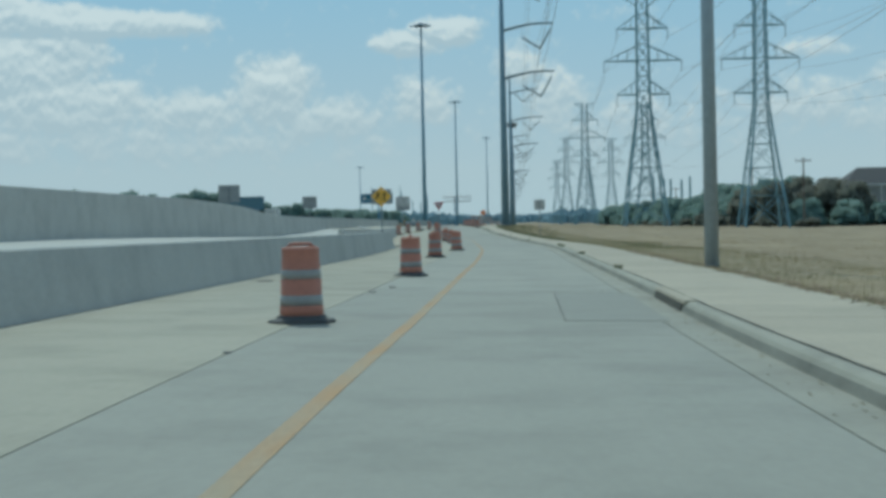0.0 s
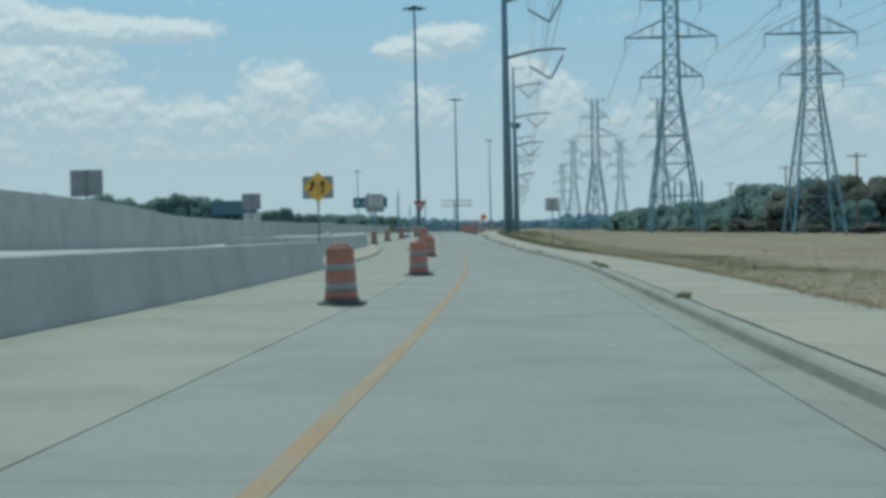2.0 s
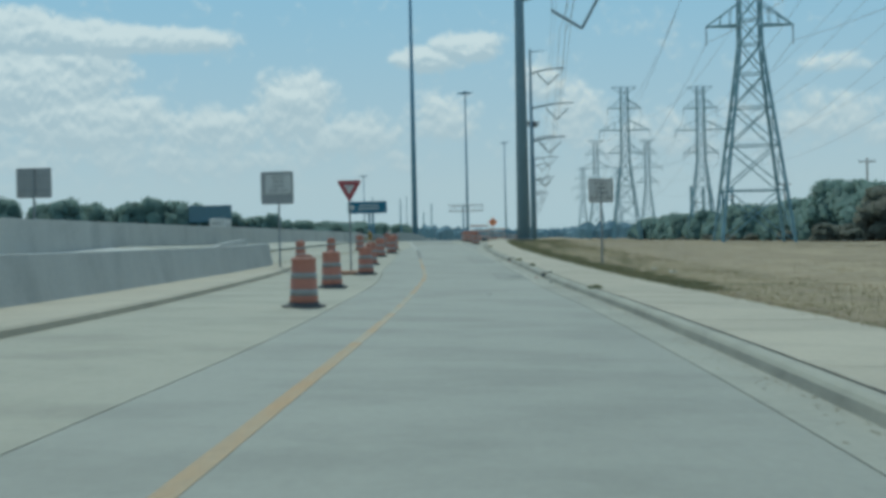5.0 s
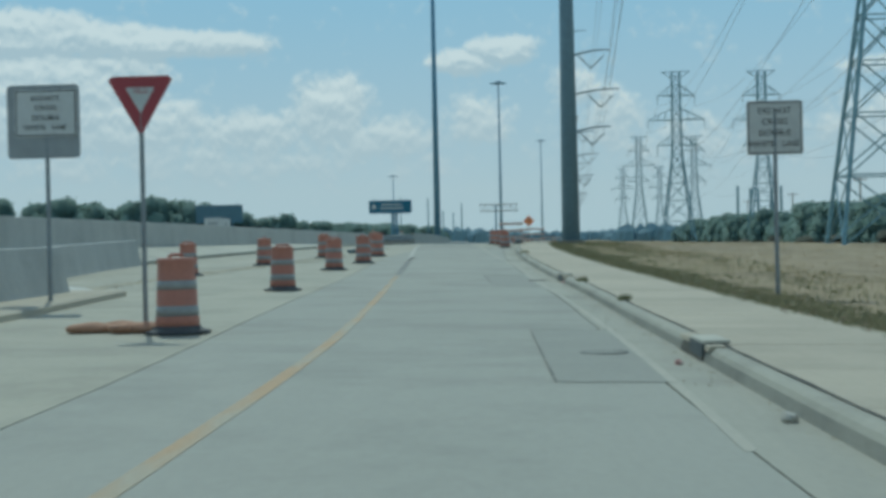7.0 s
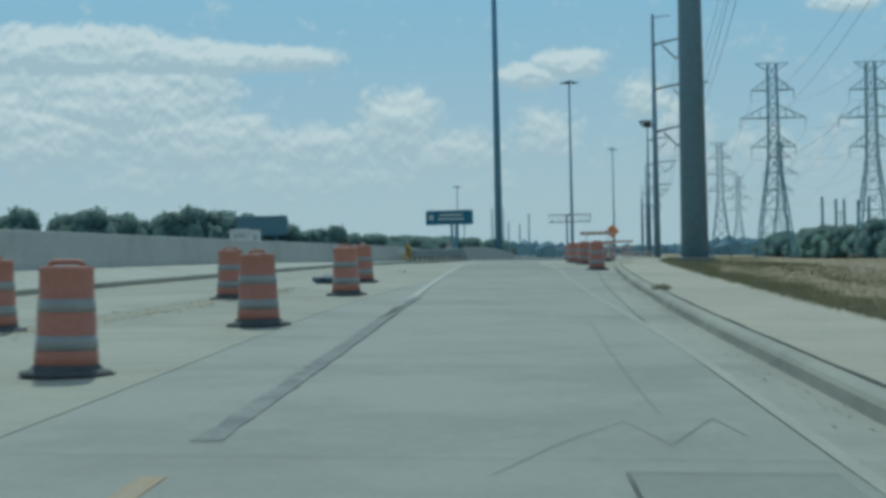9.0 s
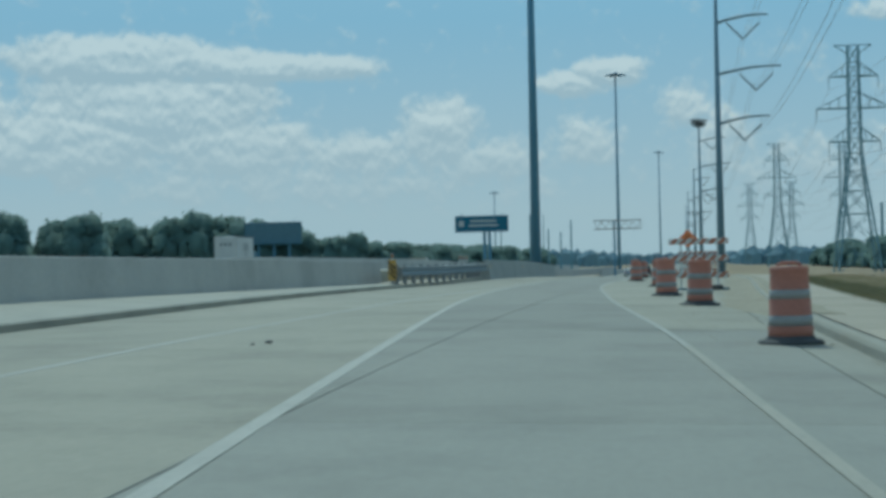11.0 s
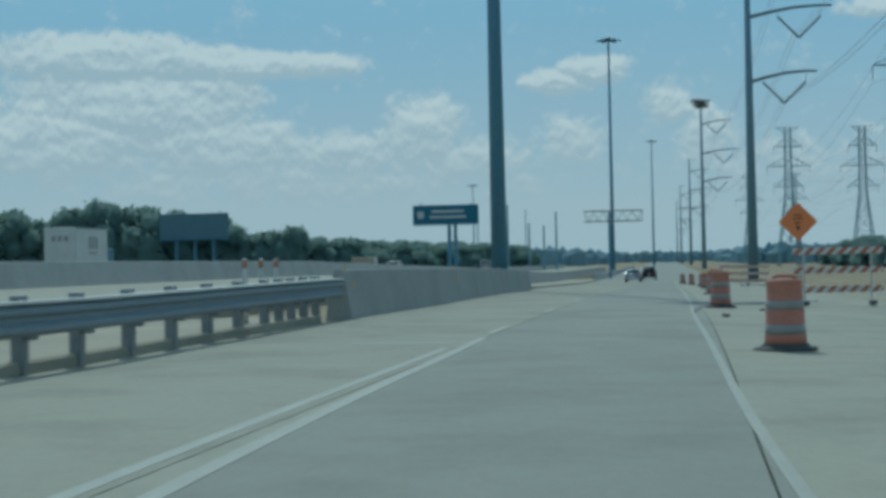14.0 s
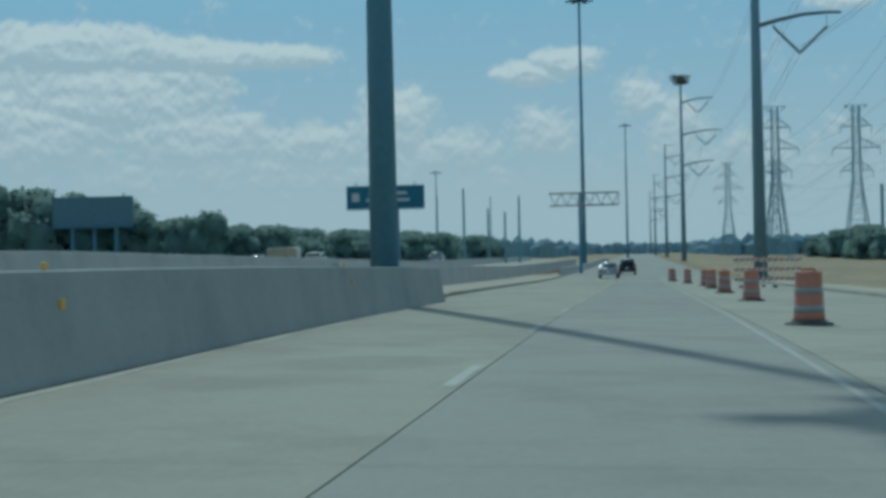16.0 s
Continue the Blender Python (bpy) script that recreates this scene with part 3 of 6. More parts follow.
def stripe(name, path, y0, y1, w, mat, label, dz=0.004):
    ob = part(name, strip(bmesh.new(), lambda y: path(y) - w / 2, lambda y: path(y) + w / 2, y0, y1, dz, 2.0, 0.003), mat)
    return tagged(ob, label, "road marking", kind="structure")


stripe("yellow_line", YELLOW, -60, 112, 0.145, M_yellow, "worn solid yellow edge line painted on concrete")
stripe("yellow_line", YELLOW, 112, 168.5, 0.135, M_yellow_old, "faded patchy yellow edge line on the concrete")
stripe("yellow_line", YELLOW, 168.5, 173.2, 0.135, M_yellow_old, "last worn length of the yellow edge line")
scar_l = lambda y: YELLOW(y) - 0.085 - 0.05 * noise.noise((y * 3.1, 1.0, 0.0)) - 0.03 * noise.noise((y * 9.0, 1.0, 0.0))
scar_r = lambda y: YELLOW(y) + 0.085 + 0.05 * noise.noise((y * 2.7, 8.0, 0.0)) + 0.03 * noise.noise((y * 8.0, 8.0, 0.0))
scar = part("scoured_line", strip(bmesh.new(), scar_l, scar_r, 174.6, 196, 0.004, 0.12, 0.003), M_scrub)
tagged(scar, "dark scar where an old line was scoured off", "road marking", kind="structure")
stripe("white_line", WHITE_L, 189, 284, 0.15, M_white, "solid white lane line bending across the concrete")
stripe("white_line", WHITE_L2, 208, 281, 0.14, M_white, "second solid white line converging with the lane line")
stripe("white_line", WHITE_R, 138, 166, 0.085, M_white_old, "faint narrow white edge line along the shoulder")
stripe("white_line", WHITE_R, 166, 222, 0.1, M_white_old, "worn white edge line along the shoulder")
stripe("white_line", WHITE_R, 222, 460, 0.09, M_white, "solid white edge line along the shoulder")
ob = part("white_line", strip(bmesh.new(), lambda y: -10.95, lambda y: -9.3, 282.3, 282.7, 0.004, 1, 0.003), M_white)
tagged(ob, "short worn white cross bar on the concrete", "road marking", kind="structure")
for k in range(14):
    y0 = 285.5 + 12.1 * k
    ob = stripe("lane_dash", lambda y: JOINT2(y) - 0.12, y0, y0 + 3.05, 0.13, M_white, "white dash of a broken lane line")
    ob["group"] = "dashes of the lane line"

# curved tyre mark that leaves the edge line
SKID = along([(-5.2, 296.3), (-5.28, 298.5), (-5.13, 300.2), (-4.9, 302.4), (-4.45, 305.4), (-4.1, 307.7)])
skid_w = lambda y: 0.012 + 0.06 * math.sin(math.pi * (y - 296.3) / 11.4) ** 0.7 if 296.3 < y < 307.7 else 0.012
skid = part("tyre_mark", strip(bmesh.new(), lambda y: SKID(y) - skid_w(y), lambda y: SKID(y) + skid_w(y), 296.3, 307.7, 0.008, 0.8, 0.002), M_skid)
tagged(skid, "dark curved tyre mark across the edge line", "tyre mark", kind="structure")

# darker cut-out patches of newer concrete at the inlets
for x0, x1, y0, y1 in ((0.97, 2.3, 20.8, 29.8), (0.4, 1.4, 142.4, 150.1), (-1.0, 0.05, 166.3, 173.5)):
    bm = bmesh.new()
    sh = (x0 + x1) / 2
    slope = (KERB(y1) - KERB(y0)) / (y1 - y0)
    strip(bm, lambda y: x0 + slope * (y - (y0 + y1) / 2), lambda y: x1 + slope * (y - (y0 + y1) / 2), y0, y1, 0.003, 2, 0.002)
    tagged(part("pavement_patch", bm, M_patch), "darker square patch of newer concrete in the lane", "pavement patch", kind="structure")
    edge = bmesh.new()
    for yy in (y0, y1):
        strip(edge, lambda y: x0 + slope * (y - (y0 + y1) / 2), lambda y: x1 + slope * (y - (y0 + y1) / 2), yy - 0.009, yy + 0.009, 0.006, 1, 0.002)
    tagged(part("patch_joint", edge, M_crack), "thin saw-cut joint across a patch's ends", "joint", kind="structure")
    edge = bmesh.new()
    strip(edge, lambda y: x0 - 0.012 + slope * (y - (y0 + y1) / 2), lambda y: x0 + 0.012 + slope * (y - (y0 + y1) / 2), y0, y1, 0.0065, 2, 0.002)
    tagged(part("patch_joint", edge, M_base), "dark saw-cut joint round a patch", "joint", kind="structure")

# kerb and gutter
KERB_SEC = ((-0.02, -0.1), (0.0, 0.0), (0.03, 0.09), (0.06, 0.13), (0.1, 0.15), (0.2, 0.155), (0.2, -0.1))
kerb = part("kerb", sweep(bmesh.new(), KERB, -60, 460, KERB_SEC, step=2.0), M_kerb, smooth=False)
kerb.data.materials.append(M_gutter)      # the face is darker, the top pale
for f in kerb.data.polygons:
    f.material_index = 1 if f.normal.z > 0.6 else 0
tagged(kerb, "worn concrete kerb with a darker face and pale top", "kerb", kind="structure")
JOINT_W = lambda y: 0.018 + 0.032 * max(0.0, noise.noise((y * 0.55, 2.0, 0.0)) + 0.45) + 0.02 * max(0.0, noise.noise((y * 2.1, 5.0, 0.0)))
gap = part("kerb_joint", strip(bmesh.new(), lambda y: KERB(y) + 0.19, lambda y: KERB(y) + 0.195 + JOINT_W(y), -60, 460, 0.162, 0.5), M_dirt_shade)
tagged(gap, "dark dirt-filled joint between kerb and sidewalk", "joint", kind="structure")

sidewalk = thing("sidewalk", label="pale concrete sidewalk in cast panels", category="sidewalk", kind="structure")
y = -20.0
while y < 420:
    d = 3.0 if y < 250 else 6.0
    dz = random.uniform(-0.002, 0.003)
    part("panel", strip(bmesh.new(), lambda s: KERB(s) + 0.208, lambda s: KERB(s) + walk_w(s), y + 0.004, y + d - 0.004, 0.15 + dz, 3.0, 0.2), M_walk, sidewalk)
    y += d

# raised island with its kerb, and the raised strip in front of the wall
isl = part("island", sweep(bmesh.new(), lambda y: 0.0, 88, 163, lambda y: ((ISLAND(y) + 0.0, -0.1), (ISLAND(y) - 0.03, 0.1), (ISLAND(y) - 0.1, 0.14), (BARRIER2(y) - 0.4, 0.15), (BARRIER2(y) - 0.4, -0.1)), step=3), M_walk)
tagged(isl, "raised concrete island with a rolled kerb beside the barrier", "traffic island", kind="structure")
VERGE_Z = lambda y: float(np.interp(y, (163, 235, 256, 271, 273, 291), (0.8, 0.8, 0.69, 0.66, 0.62, 0.62)))


def raised_strip(y0, y1, edge, back, back_z, mat, label):
    """A raised concrete strip; its kerb face is coloured darker to stand for shade."""
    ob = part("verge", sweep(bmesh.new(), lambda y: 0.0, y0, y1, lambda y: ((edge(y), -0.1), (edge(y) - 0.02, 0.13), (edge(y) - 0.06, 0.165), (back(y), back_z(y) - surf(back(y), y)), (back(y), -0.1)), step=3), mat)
    # darker concrete on the steep faces paints the kerb's shaded side
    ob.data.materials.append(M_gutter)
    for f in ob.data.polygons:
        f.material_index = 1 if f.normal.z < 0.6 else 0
    return tagged(ob, label, "pavement", kind="structure")


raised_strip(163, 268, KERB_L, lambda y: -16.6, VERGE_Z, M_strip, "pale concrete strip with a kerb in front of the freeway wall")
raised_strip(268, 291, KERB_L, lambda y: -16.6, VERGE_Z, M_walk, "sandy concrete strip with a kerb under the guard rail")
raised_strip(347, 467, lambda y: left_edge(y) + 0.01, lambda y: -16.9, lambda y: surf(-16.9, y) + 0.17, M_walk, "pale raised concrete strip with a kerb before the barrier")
RAMP_Z = lambda y: float(np.interp(y, (-60, 63, 78, 101, 125, 145, 163), (0.9, 0.86, 0.77, 0.57, 0.38, 0.5, 0.8)))
ramp = part("ramp_pavement", sweep(bmesh.new(), lambda y: 0.0, -60, 166, lambda y: ((BARRIER1(y) - 0.3 if y < 92 else BARRIER2(y) - 0.3, 0.0), (-16.7, RAMP_Z(y) - surf(-16.7, y)), (-16.7, -0.3), (-8.5, -0.3)), step=4), M_ramp)
tagged(ramp, "bright concrete ramp pavement behind the barrier", "pavement", kind="structure")
fwy = bmesh.new()
for ya, yb in ((-200, 300), (300, 700)):
    n = 20
    for i in range(n):
        s, e = ya + (yb - ya) * i / n, ya + (yb - ya) * (i + 1) / n
        za, zb = (float(np.interp(v, (0, 250, 290, 345, 440, 700), (0.85, 0.95, 1.25, 1.2, 0.3, -0.2))) for v in (s, e))
        fwy.faces.new([fwy.verts.new(v) for v in ((-17, s, za), (-62, s, za), (-62, e, zb), (-17, e, zb))])
        fwy.faces.new([fwy.verts.new(v) for v in ((-17, s, za), (-17, e, zb), (-17, e, -0.6), (-17, s, -0.6))])
tagged(part("freeway", fwy, M_shoulder), "wide concrete freeway lanes behind the barriers", "road", kind="structure")

# barriers
SLOPE = lambda h: ((0.0, -0.05), (-0.04, 0.1), (-0.2, h - 0.02), (-0.22, h), (-0.4, h), (-0.42, h - 0.02), (-0.62, -0.05))


def barrier(path, y0, y1, h, label, base=None, mat=M_barrier):
    ob = part("barrier", sweep(bmesh.new(), path, y0, y1, SLOPE(h), base, 3.0), mat)
    return tagged(ob, label, "barrier", kind="structure")


barrier(BARRIER1, -60, 92.4, 0.935, "grey single-slope concrete barrier with water streaks")
barrier(BARRIER2, 89, 162, 0.95, "grey concrete barrier behind the island", base=lambda y: surf(BARRIER2(y), y) + 0.14)
barrier(lambda y: KERB_L(y) + 0.04, 161, 190, 0.97, "grey concrete barrier ending beside the dirt-strewn gore")
BARRIER3 = along([(-12.75, 288), (-12.7, 292), (-12.42, 300), (-12.18, 308), (-12.25, 320), (-12.35, 346)])
barrier(BARRIER3, 292.5, 347, 1.07, "grey concrete barrier with small amber reflectors", mat=M_barrier_old)


def barrier_foot(path, y0, y1):
    """Pale dust, and a dark strip that paints contact shade, along a barrier's foot."""
    ragged = lambda y: path(y) + 0.2 + 0.14 * noise.noise((y * 0.35, 4.0, 0.0)) + 0.06 * noise.noise((y * 1.9, 4.0, 0.0))
    dust = part("dust_strip", strip(bmesh.new(), lambda y: path(y) + 0.065, ragged, y0, y1, 0.004, 0.5, 0.003), M_strip)
    tagged(dust, "pale dust gathered along the barrier's foot", "dust", kind="structure")
    # dark strip in place of the shade where barrier meets road
    foot = part("barrier_joint", strip(bmesh.new(), lambda y: path(y) - 0.01, lambda y: path(y) + 0.065, y0, y1, 0.005, 1.0, 0.003), M_dirt_shade)
    tagged(foot, "dark strip of painted contact shade at the barrier's foot", "joint", kind="structure")


barrier_foot(BARRIER1, 5, 92)
barrier_foot(BARRIER3, 292.5, 347)
BARRIER4 = along([(-15.4, 340), (-15.7, 352), (-16.0, 385), (-16.1, 430), (-15.1, 505), (-13.6, 600)])
barrier(BARRIER4, 347, 600, 1.1, "grey concrete barrier set back behind a raised strip", base=lambda y: surf(BARRIER4(y), y) + 0.14)
barrier(lambda y: left_edge(y) - 0.05, 467, 720, 0.85, "low grey concrete barrier running on beside the road")
barrier(lambda y: -24.0, 262, 640, 0.78, "long concrete freeway barrier in the distance", base=lambda y: float(np.interp(y, (0, 250, 290, 345, 440, 700), (0.85, 0.95, 1.25, 1.2, 0.3, -0.2))))
wall_left = part("wall_left", sweep(bmesh.new(), WALL_X, -80, 272, lambda y: ((0.0, 0.0), (-0.12, WALL_TOP(y) - 0.32), (-0.14, WALL_TOP(y) - 0.3), (-0.42, WALL_TOP(y) - 0.3), (-0.6, 0.0)), base=lambda y: 0.3, step=4), M_barrier)
tagged(wall_left, "weathered grey concrete freeway wall", "wall", kind="structure")


# ---- street furniture ----
def make_drum(at, turn):
    t = thing("traffic_drum", at, "orange construction drum with silver reflective bands on a black rubber base", "traffic drum", "construction drums along the lane", turn=turn)
    prof = [(0.29, 0.06), (0.288, 0.21), (0.28, 0.22), (0.278, 0.225), (0.274, 0.355), (0.27, 0.36), (0.267, 0.545), (0.26, 0.555), (0.259, 0.56), (0.256, 0.675), (0.252, 0.68),
            (0.244, 0.895), (0.25, 0.915), (0.25, 0.94), (0.235, 0.96), (0.12, 0.965)]
    part("body", lathe([(r * 0.965, z) for r, z in prof], 28), M_orange, t, smooth=True)
    for z0, z1, r0, r1 in ((0.225, 0.355, 0.281, 0.277), (0.56, 0.675, 0.262, 0.259)):
        part("band", lathe([(r0 * 0.965 + 0.002, z0), (r1 * 0.965 + 0.002, z1)], 28), M_reflect, t, "silver reflective band", smooth=True)
    part("base", lathe([(0.43, 0.0), (0.435, 0.025), (0.41, 0.045), (0.33, 0.06), (0.3, 0.1), (0.27, 0.1)], 8), M_rubber, t, "black rubber tyre-ring base")
    h = bmesh.new()
    pts = [(-0.16, 0.95), (-0.15, 0.98), (-0.1, 1.002), (0.1, 1.002), (0.15, 0.98), (0.16, 0.95)]
    for a, b in zip(pts, pts[1:]):
        rod(h, (a[0], 0, a[1]), (b[0], 0, b[1]), 0.024, n=6)
    part("handle", h, M_orange, t)
    return t


DRUMS = ((-2.47, 20.53), (-2.05, 40.36), (-2.25, 63.72), (-1.82, 82.68), (-3.10, 123.20), (-3.85, 135.10), (-4.20, 149.26), (-5.30, 164.40), (-6.09, 179.16), (-6.03, 186.72), (-6.67, 197.82),
         (-9.96, 176.14), (-9.49, 186.30), (-8.80, 196.90), (-7.85, 207.70),
         (-1.93, 222.55), (-2.67, 237.20), (-3.32, 245.39), (-3.48, 261.42), (-4.53, 279.80), (-4.35, 301.99), (-3.56, 324.74), (-2.66, 347.96), (-2.30, 366.00), (-1.90, 382.00), (-1.51, 395.30), (-1.90, 410.00), (-2.30, 427.00), (-1.87, 443.00))
first = None
for i, (dx, dy) in enumerate(DRUMS):
    turn = (8, 82, -12, 78, 20, 80, 75, -15, 10, 70, 30)[i % 11] + random.uniform(-8, 8)
    if first is None:
        first = make_drum((dx, dy, surf(dx, dy)), turn)
    else:
        copy_thing(first, pose(dx, dy, surf(dx, dy), random.uniform(-1, 1), random.uniform(-1, 1), turn))


def post_part(t, h, r=0.035, x=0.0, y=0.03, mat=None):
    part("post", rod(bmesh.new(), (x, y, 0), (x, y, h), r, n=10), mat or M_galv, t)


def bolts(t, pts, y=-0.004):
    for px, pz in pts:
        part("bolt", rod(bmesh.new(), (px, y, pz), (px, y - 0.012, pz), 0.012, n=6), M_galv, t)


def diamond(d):
    r = 0.05
    return [(d - r, -r), (d - r * 0.4, 0), (d - r, r), (r, d - r), (0, d - r * 0.4), (-r, d - r), (-d + r, r), (-d + r * 0.4, 0), (-d + r, -r), (-r, -d + r), (0, -d + r * 0.4), (r, -d + r)]


def merge_sign(at):
    z0 = at[2]
    t = thing("warning_sign", at, "yellow diamond lane-shift sign with black arrows on a grey backing panel", "road sign")
    post_part(t, 3.0 - z0, 0.04)
    part("backing_panel", plate(round_rect(1.29, 0.94, 0.05, 0, 2.885 - z0), 0.02, 0.0), M_gsign, t, "flat grey backing panel")
    cz = 2.892 - z0
    part("sign_face", plate([(px, pz + cz) for px, pz in diamond(0.66)], 0.012, -0.016), M_ysign, t, "yellow diamond face")
    part("arrow", plate([(0.155, cz - 0.3), (0.245, cz - 0.3), (0.245, cz + 0.1), (0.32, cz + 0.1), (0.2, cz + 0.32), (0.08, cz + 0.1), (0.155, cz + 0.1)], 0.004, -0.021), M_black, t, "black upright arrow")
    part("arrow", plate([(-0.42, cz - 0.12), (-0.34, cz - 0.2), (-0.2, cz - 0.06), (-0.16, cz + 0.1), (-0.09, cz + 0.1), (-0.215, cz + 0.33), (-0.34, cz + 0.1), (-0.26, cz + 0.1), (-0.29, cz + 0.02)], 0.004, -0.021), M_black, t, "black bent arrow")
    for k in range(4):
        s = k / 4
        part("lane_mark", plate([(0.0 - 0.02, cz - 0.34 + 0.16 * k), (0.025, cz - 0.34 + 0.16 * k), (0.025, cz - 0.25 + 0.16 * k), (-0.02, cz - 0.25 + 0.16 * k)], 0.004, -0.021), M_black, t)
    bolts(t, ((-0.56, cz + 0.38), (0.56, cz + 0.38), (-0.56, cz - 0.38), (0.56, cz - 0.38)))
    return t


def regulatory(at, w, h, ztop, label, backing=0.0):
    t = thing("regulatory_sign", at, label, "road sign")
    zc = ztop - h / 2 - at[2]
    post_part(t, zc + h * 0.3, 0.04)
    yy = 0.0
    if backing:
        part("backing_panel", plate(round_rect(backing, backing, 0.08, -0.05, zc - 0.15), 0.02, 0.0), M_gsign, t, "larger grey sign back behind")
        yy = -0.022
    part("sign_face", plate(round_rect(w, h, 0.05, 0, zc), 0.015, yy - 0.001), M_wsign, t, "white rectangular face")
    fr = bmesh.new()
    for c, s in (((0, yy - 0.003, zc + h / 2 - 0.03), (w - 0.06, 0.004, 0.018)), ((0, yy - 0.003, zc - h / 2 + 0.03), (w - 0.06, 0.004, 0.018)),
                 ((-w / 2 + 0.03, yy - 0.003, zc), (0.018, 0.004, h - 0.06)), ((w / 2 - 0.03, yy - 0.003, zc), (0.018, 0.004, h - 0.06))):
        box(fr, c, s)
    part("border", fr, M_black, t, "black border line")
    for k, line in enumerate(("DO NOT", "CROSS", "DOUBLE", "WHITE LINE")):
        size, pieces = h * 0.155, line.split()
        wide = [len(p) * size * 0.66 for p in pieces]
        x = -(sum(wide) + size * 0.45 * (len(pieces) - 1)) / 2
        for p, wd in zip(pieces, wide):
            words("word", p, size, M_black, t, (x + wd / 2, yy - 0.005, zc + h * (0.31 - 0.205 * k)), "black printed word")
            x += wd + size * 0.45
    return t


def yield_sign(at):
    z0 = at[2]
    t = thing("yield_sign", at, "red and white triangular yield sign on a slim post", "road sign")
    post_part(t, 2.75 - z0, 0.032)
    w, h, zt = 0.85, 0.75, 2.98 - z0

    def tri(w, h, zt, r):
        return [(-w / 2 + r, zt), (w / 2 - r, zt), (w / 2, zt - r * 0.9), (w / 2 - r * 0.3, zt - r * 1.6), (r * 0.5, zt - h), (-r * 0.5, zt - h), (-w / 2 + r * 0.3, zt - r * 1.6), (-w / 2, zt - r * 0.9)]
    part("sign_face", plate(tri(w, h, zt, 0.05), 0.015, 0.0), M_red, t, "red triangular face")
    part("inner_triangle", plate(tri(w * 0.44, h * 0.44, zt - 0.15, 0.012), 0.004, -0.005), M_wsign, t, "white inner triangle")
    words("lettering", "YIELD", 0.085, M_red, t, (0, -0.007, zt - 0.2))
    st = bmesh.new()
    box(st, (0, 0.0, 0.03), (0.9, 0.06, 0.05), 0.01)
    box(st, (0, 0.0, 0.03), (0.06, 0.9, 0.05), 0.01)
    part("stand", st, M_rubber, t, "low dark cross stand")
    return t


merge_sign((-7.05, 105.2, surf(-7.05, 105.2) + 0.14))
yield_sign((-4.8, 150.0, surf(-4.8, 150.0)))
regulatory((4.62, 158.6, surf(4.62, 158.6) + 0.12), 1.0, 0.97, 3.12, "white do-not-cross sign on a slim steel post in the grass")
regulatory((-8.43, 157.7, surf(-8.43, 157.7) + 0.13), 1.14, 0.85, 3.6, "white do-not-cross sign fixed on a larger grey sign back", backing=1.32)


def back_sign(at, w, h, ztop):
    t = thing("road_sign", at, "bare grey back of a road sign standing by the freeway wall", "road sign", "sign backs along the wall")
    post_part(t, ztop - at[2], 0.04, y=-0.05)
    part("sign_panel", plate(round_rect(w, h, 0.06, 0, ztop - h / 2 - at[2]), 0.02, 0.0), M_gsign, t)
    for k in (0.25, -0.25):
        part("brace", box(bmesh.new(), (0, -0.02, ztop - h / 2 - at[2] + k * h), (w * 0.9, 0.03, 0.05)), M_galv, t)


back_sign((-16.8, 105.0, 2.35), 1.38, 1.12, 3.84)
back_sign((-16.85, 152.3, 1.75), 1.33, 1.12, 3.8)


def sandbag(at, turn):
    bm = bmesh.new()
    bmesh.ops.create_icosphere(bm, subdivisions=3, radius=1.0)
    for v in bm.verts:
        n = noise.noise(v.co * 1.7 + Vector(at)) * 0.16
        v.co = Vector((v.co.x * (0.34 + n * 0.3), v.co.y * (0.2 + n * 0.2), max(-0.05, v.co.z * (0.085 + n * 0.1))))
    ob = part("sandbag", bm, M_sand, smooth=True)
    ob.matrix_basis = pose(*at, 0, 0, turn)
    return tagged(ob, "slumped orange-brown sandbag weighing down the sign stand", "sandbag", "sandbags at the yield sign")


for sx, sy, tn in ((-5.5, 149.75, 20), (-5.15, 150.05, -15), (-4.67, 149.6, 8), (-4.97, 149.65, 60)):
    sandbag((sx + 0.05, sy, surf(sx, sy) + 0.05), tn)


def stripes(t, w, zc, h, flip, depth=0.025):
    rail = part("rail", box(bmesh.new(), (0, 0, zc), (w, depth, h), 0.004), M_rail_white, t, "white rail with slanting orange stripes")
    step = 0.3
    k = -int(w / step)
    x0 = -w / 2
    while x0 < w / 2 + h:
        pts = []
        for px, pz in ((x0, -h / 2), (x0 + 0.15, -h / 2), (x0 + 0.15 + flip * h, h / 2), (x0 + flip * h, h / 2)):
            pts.append((min(w / 2, max(-w / 2, px)), pz + zc))
        if max(p[0] for p in pts) - min(p[0] for p in pts) > 0.03:
            part("stripe", plate(pts, 0.003, -depth / 2 - 0.004), M_rail_red, rail)
        x0 += step


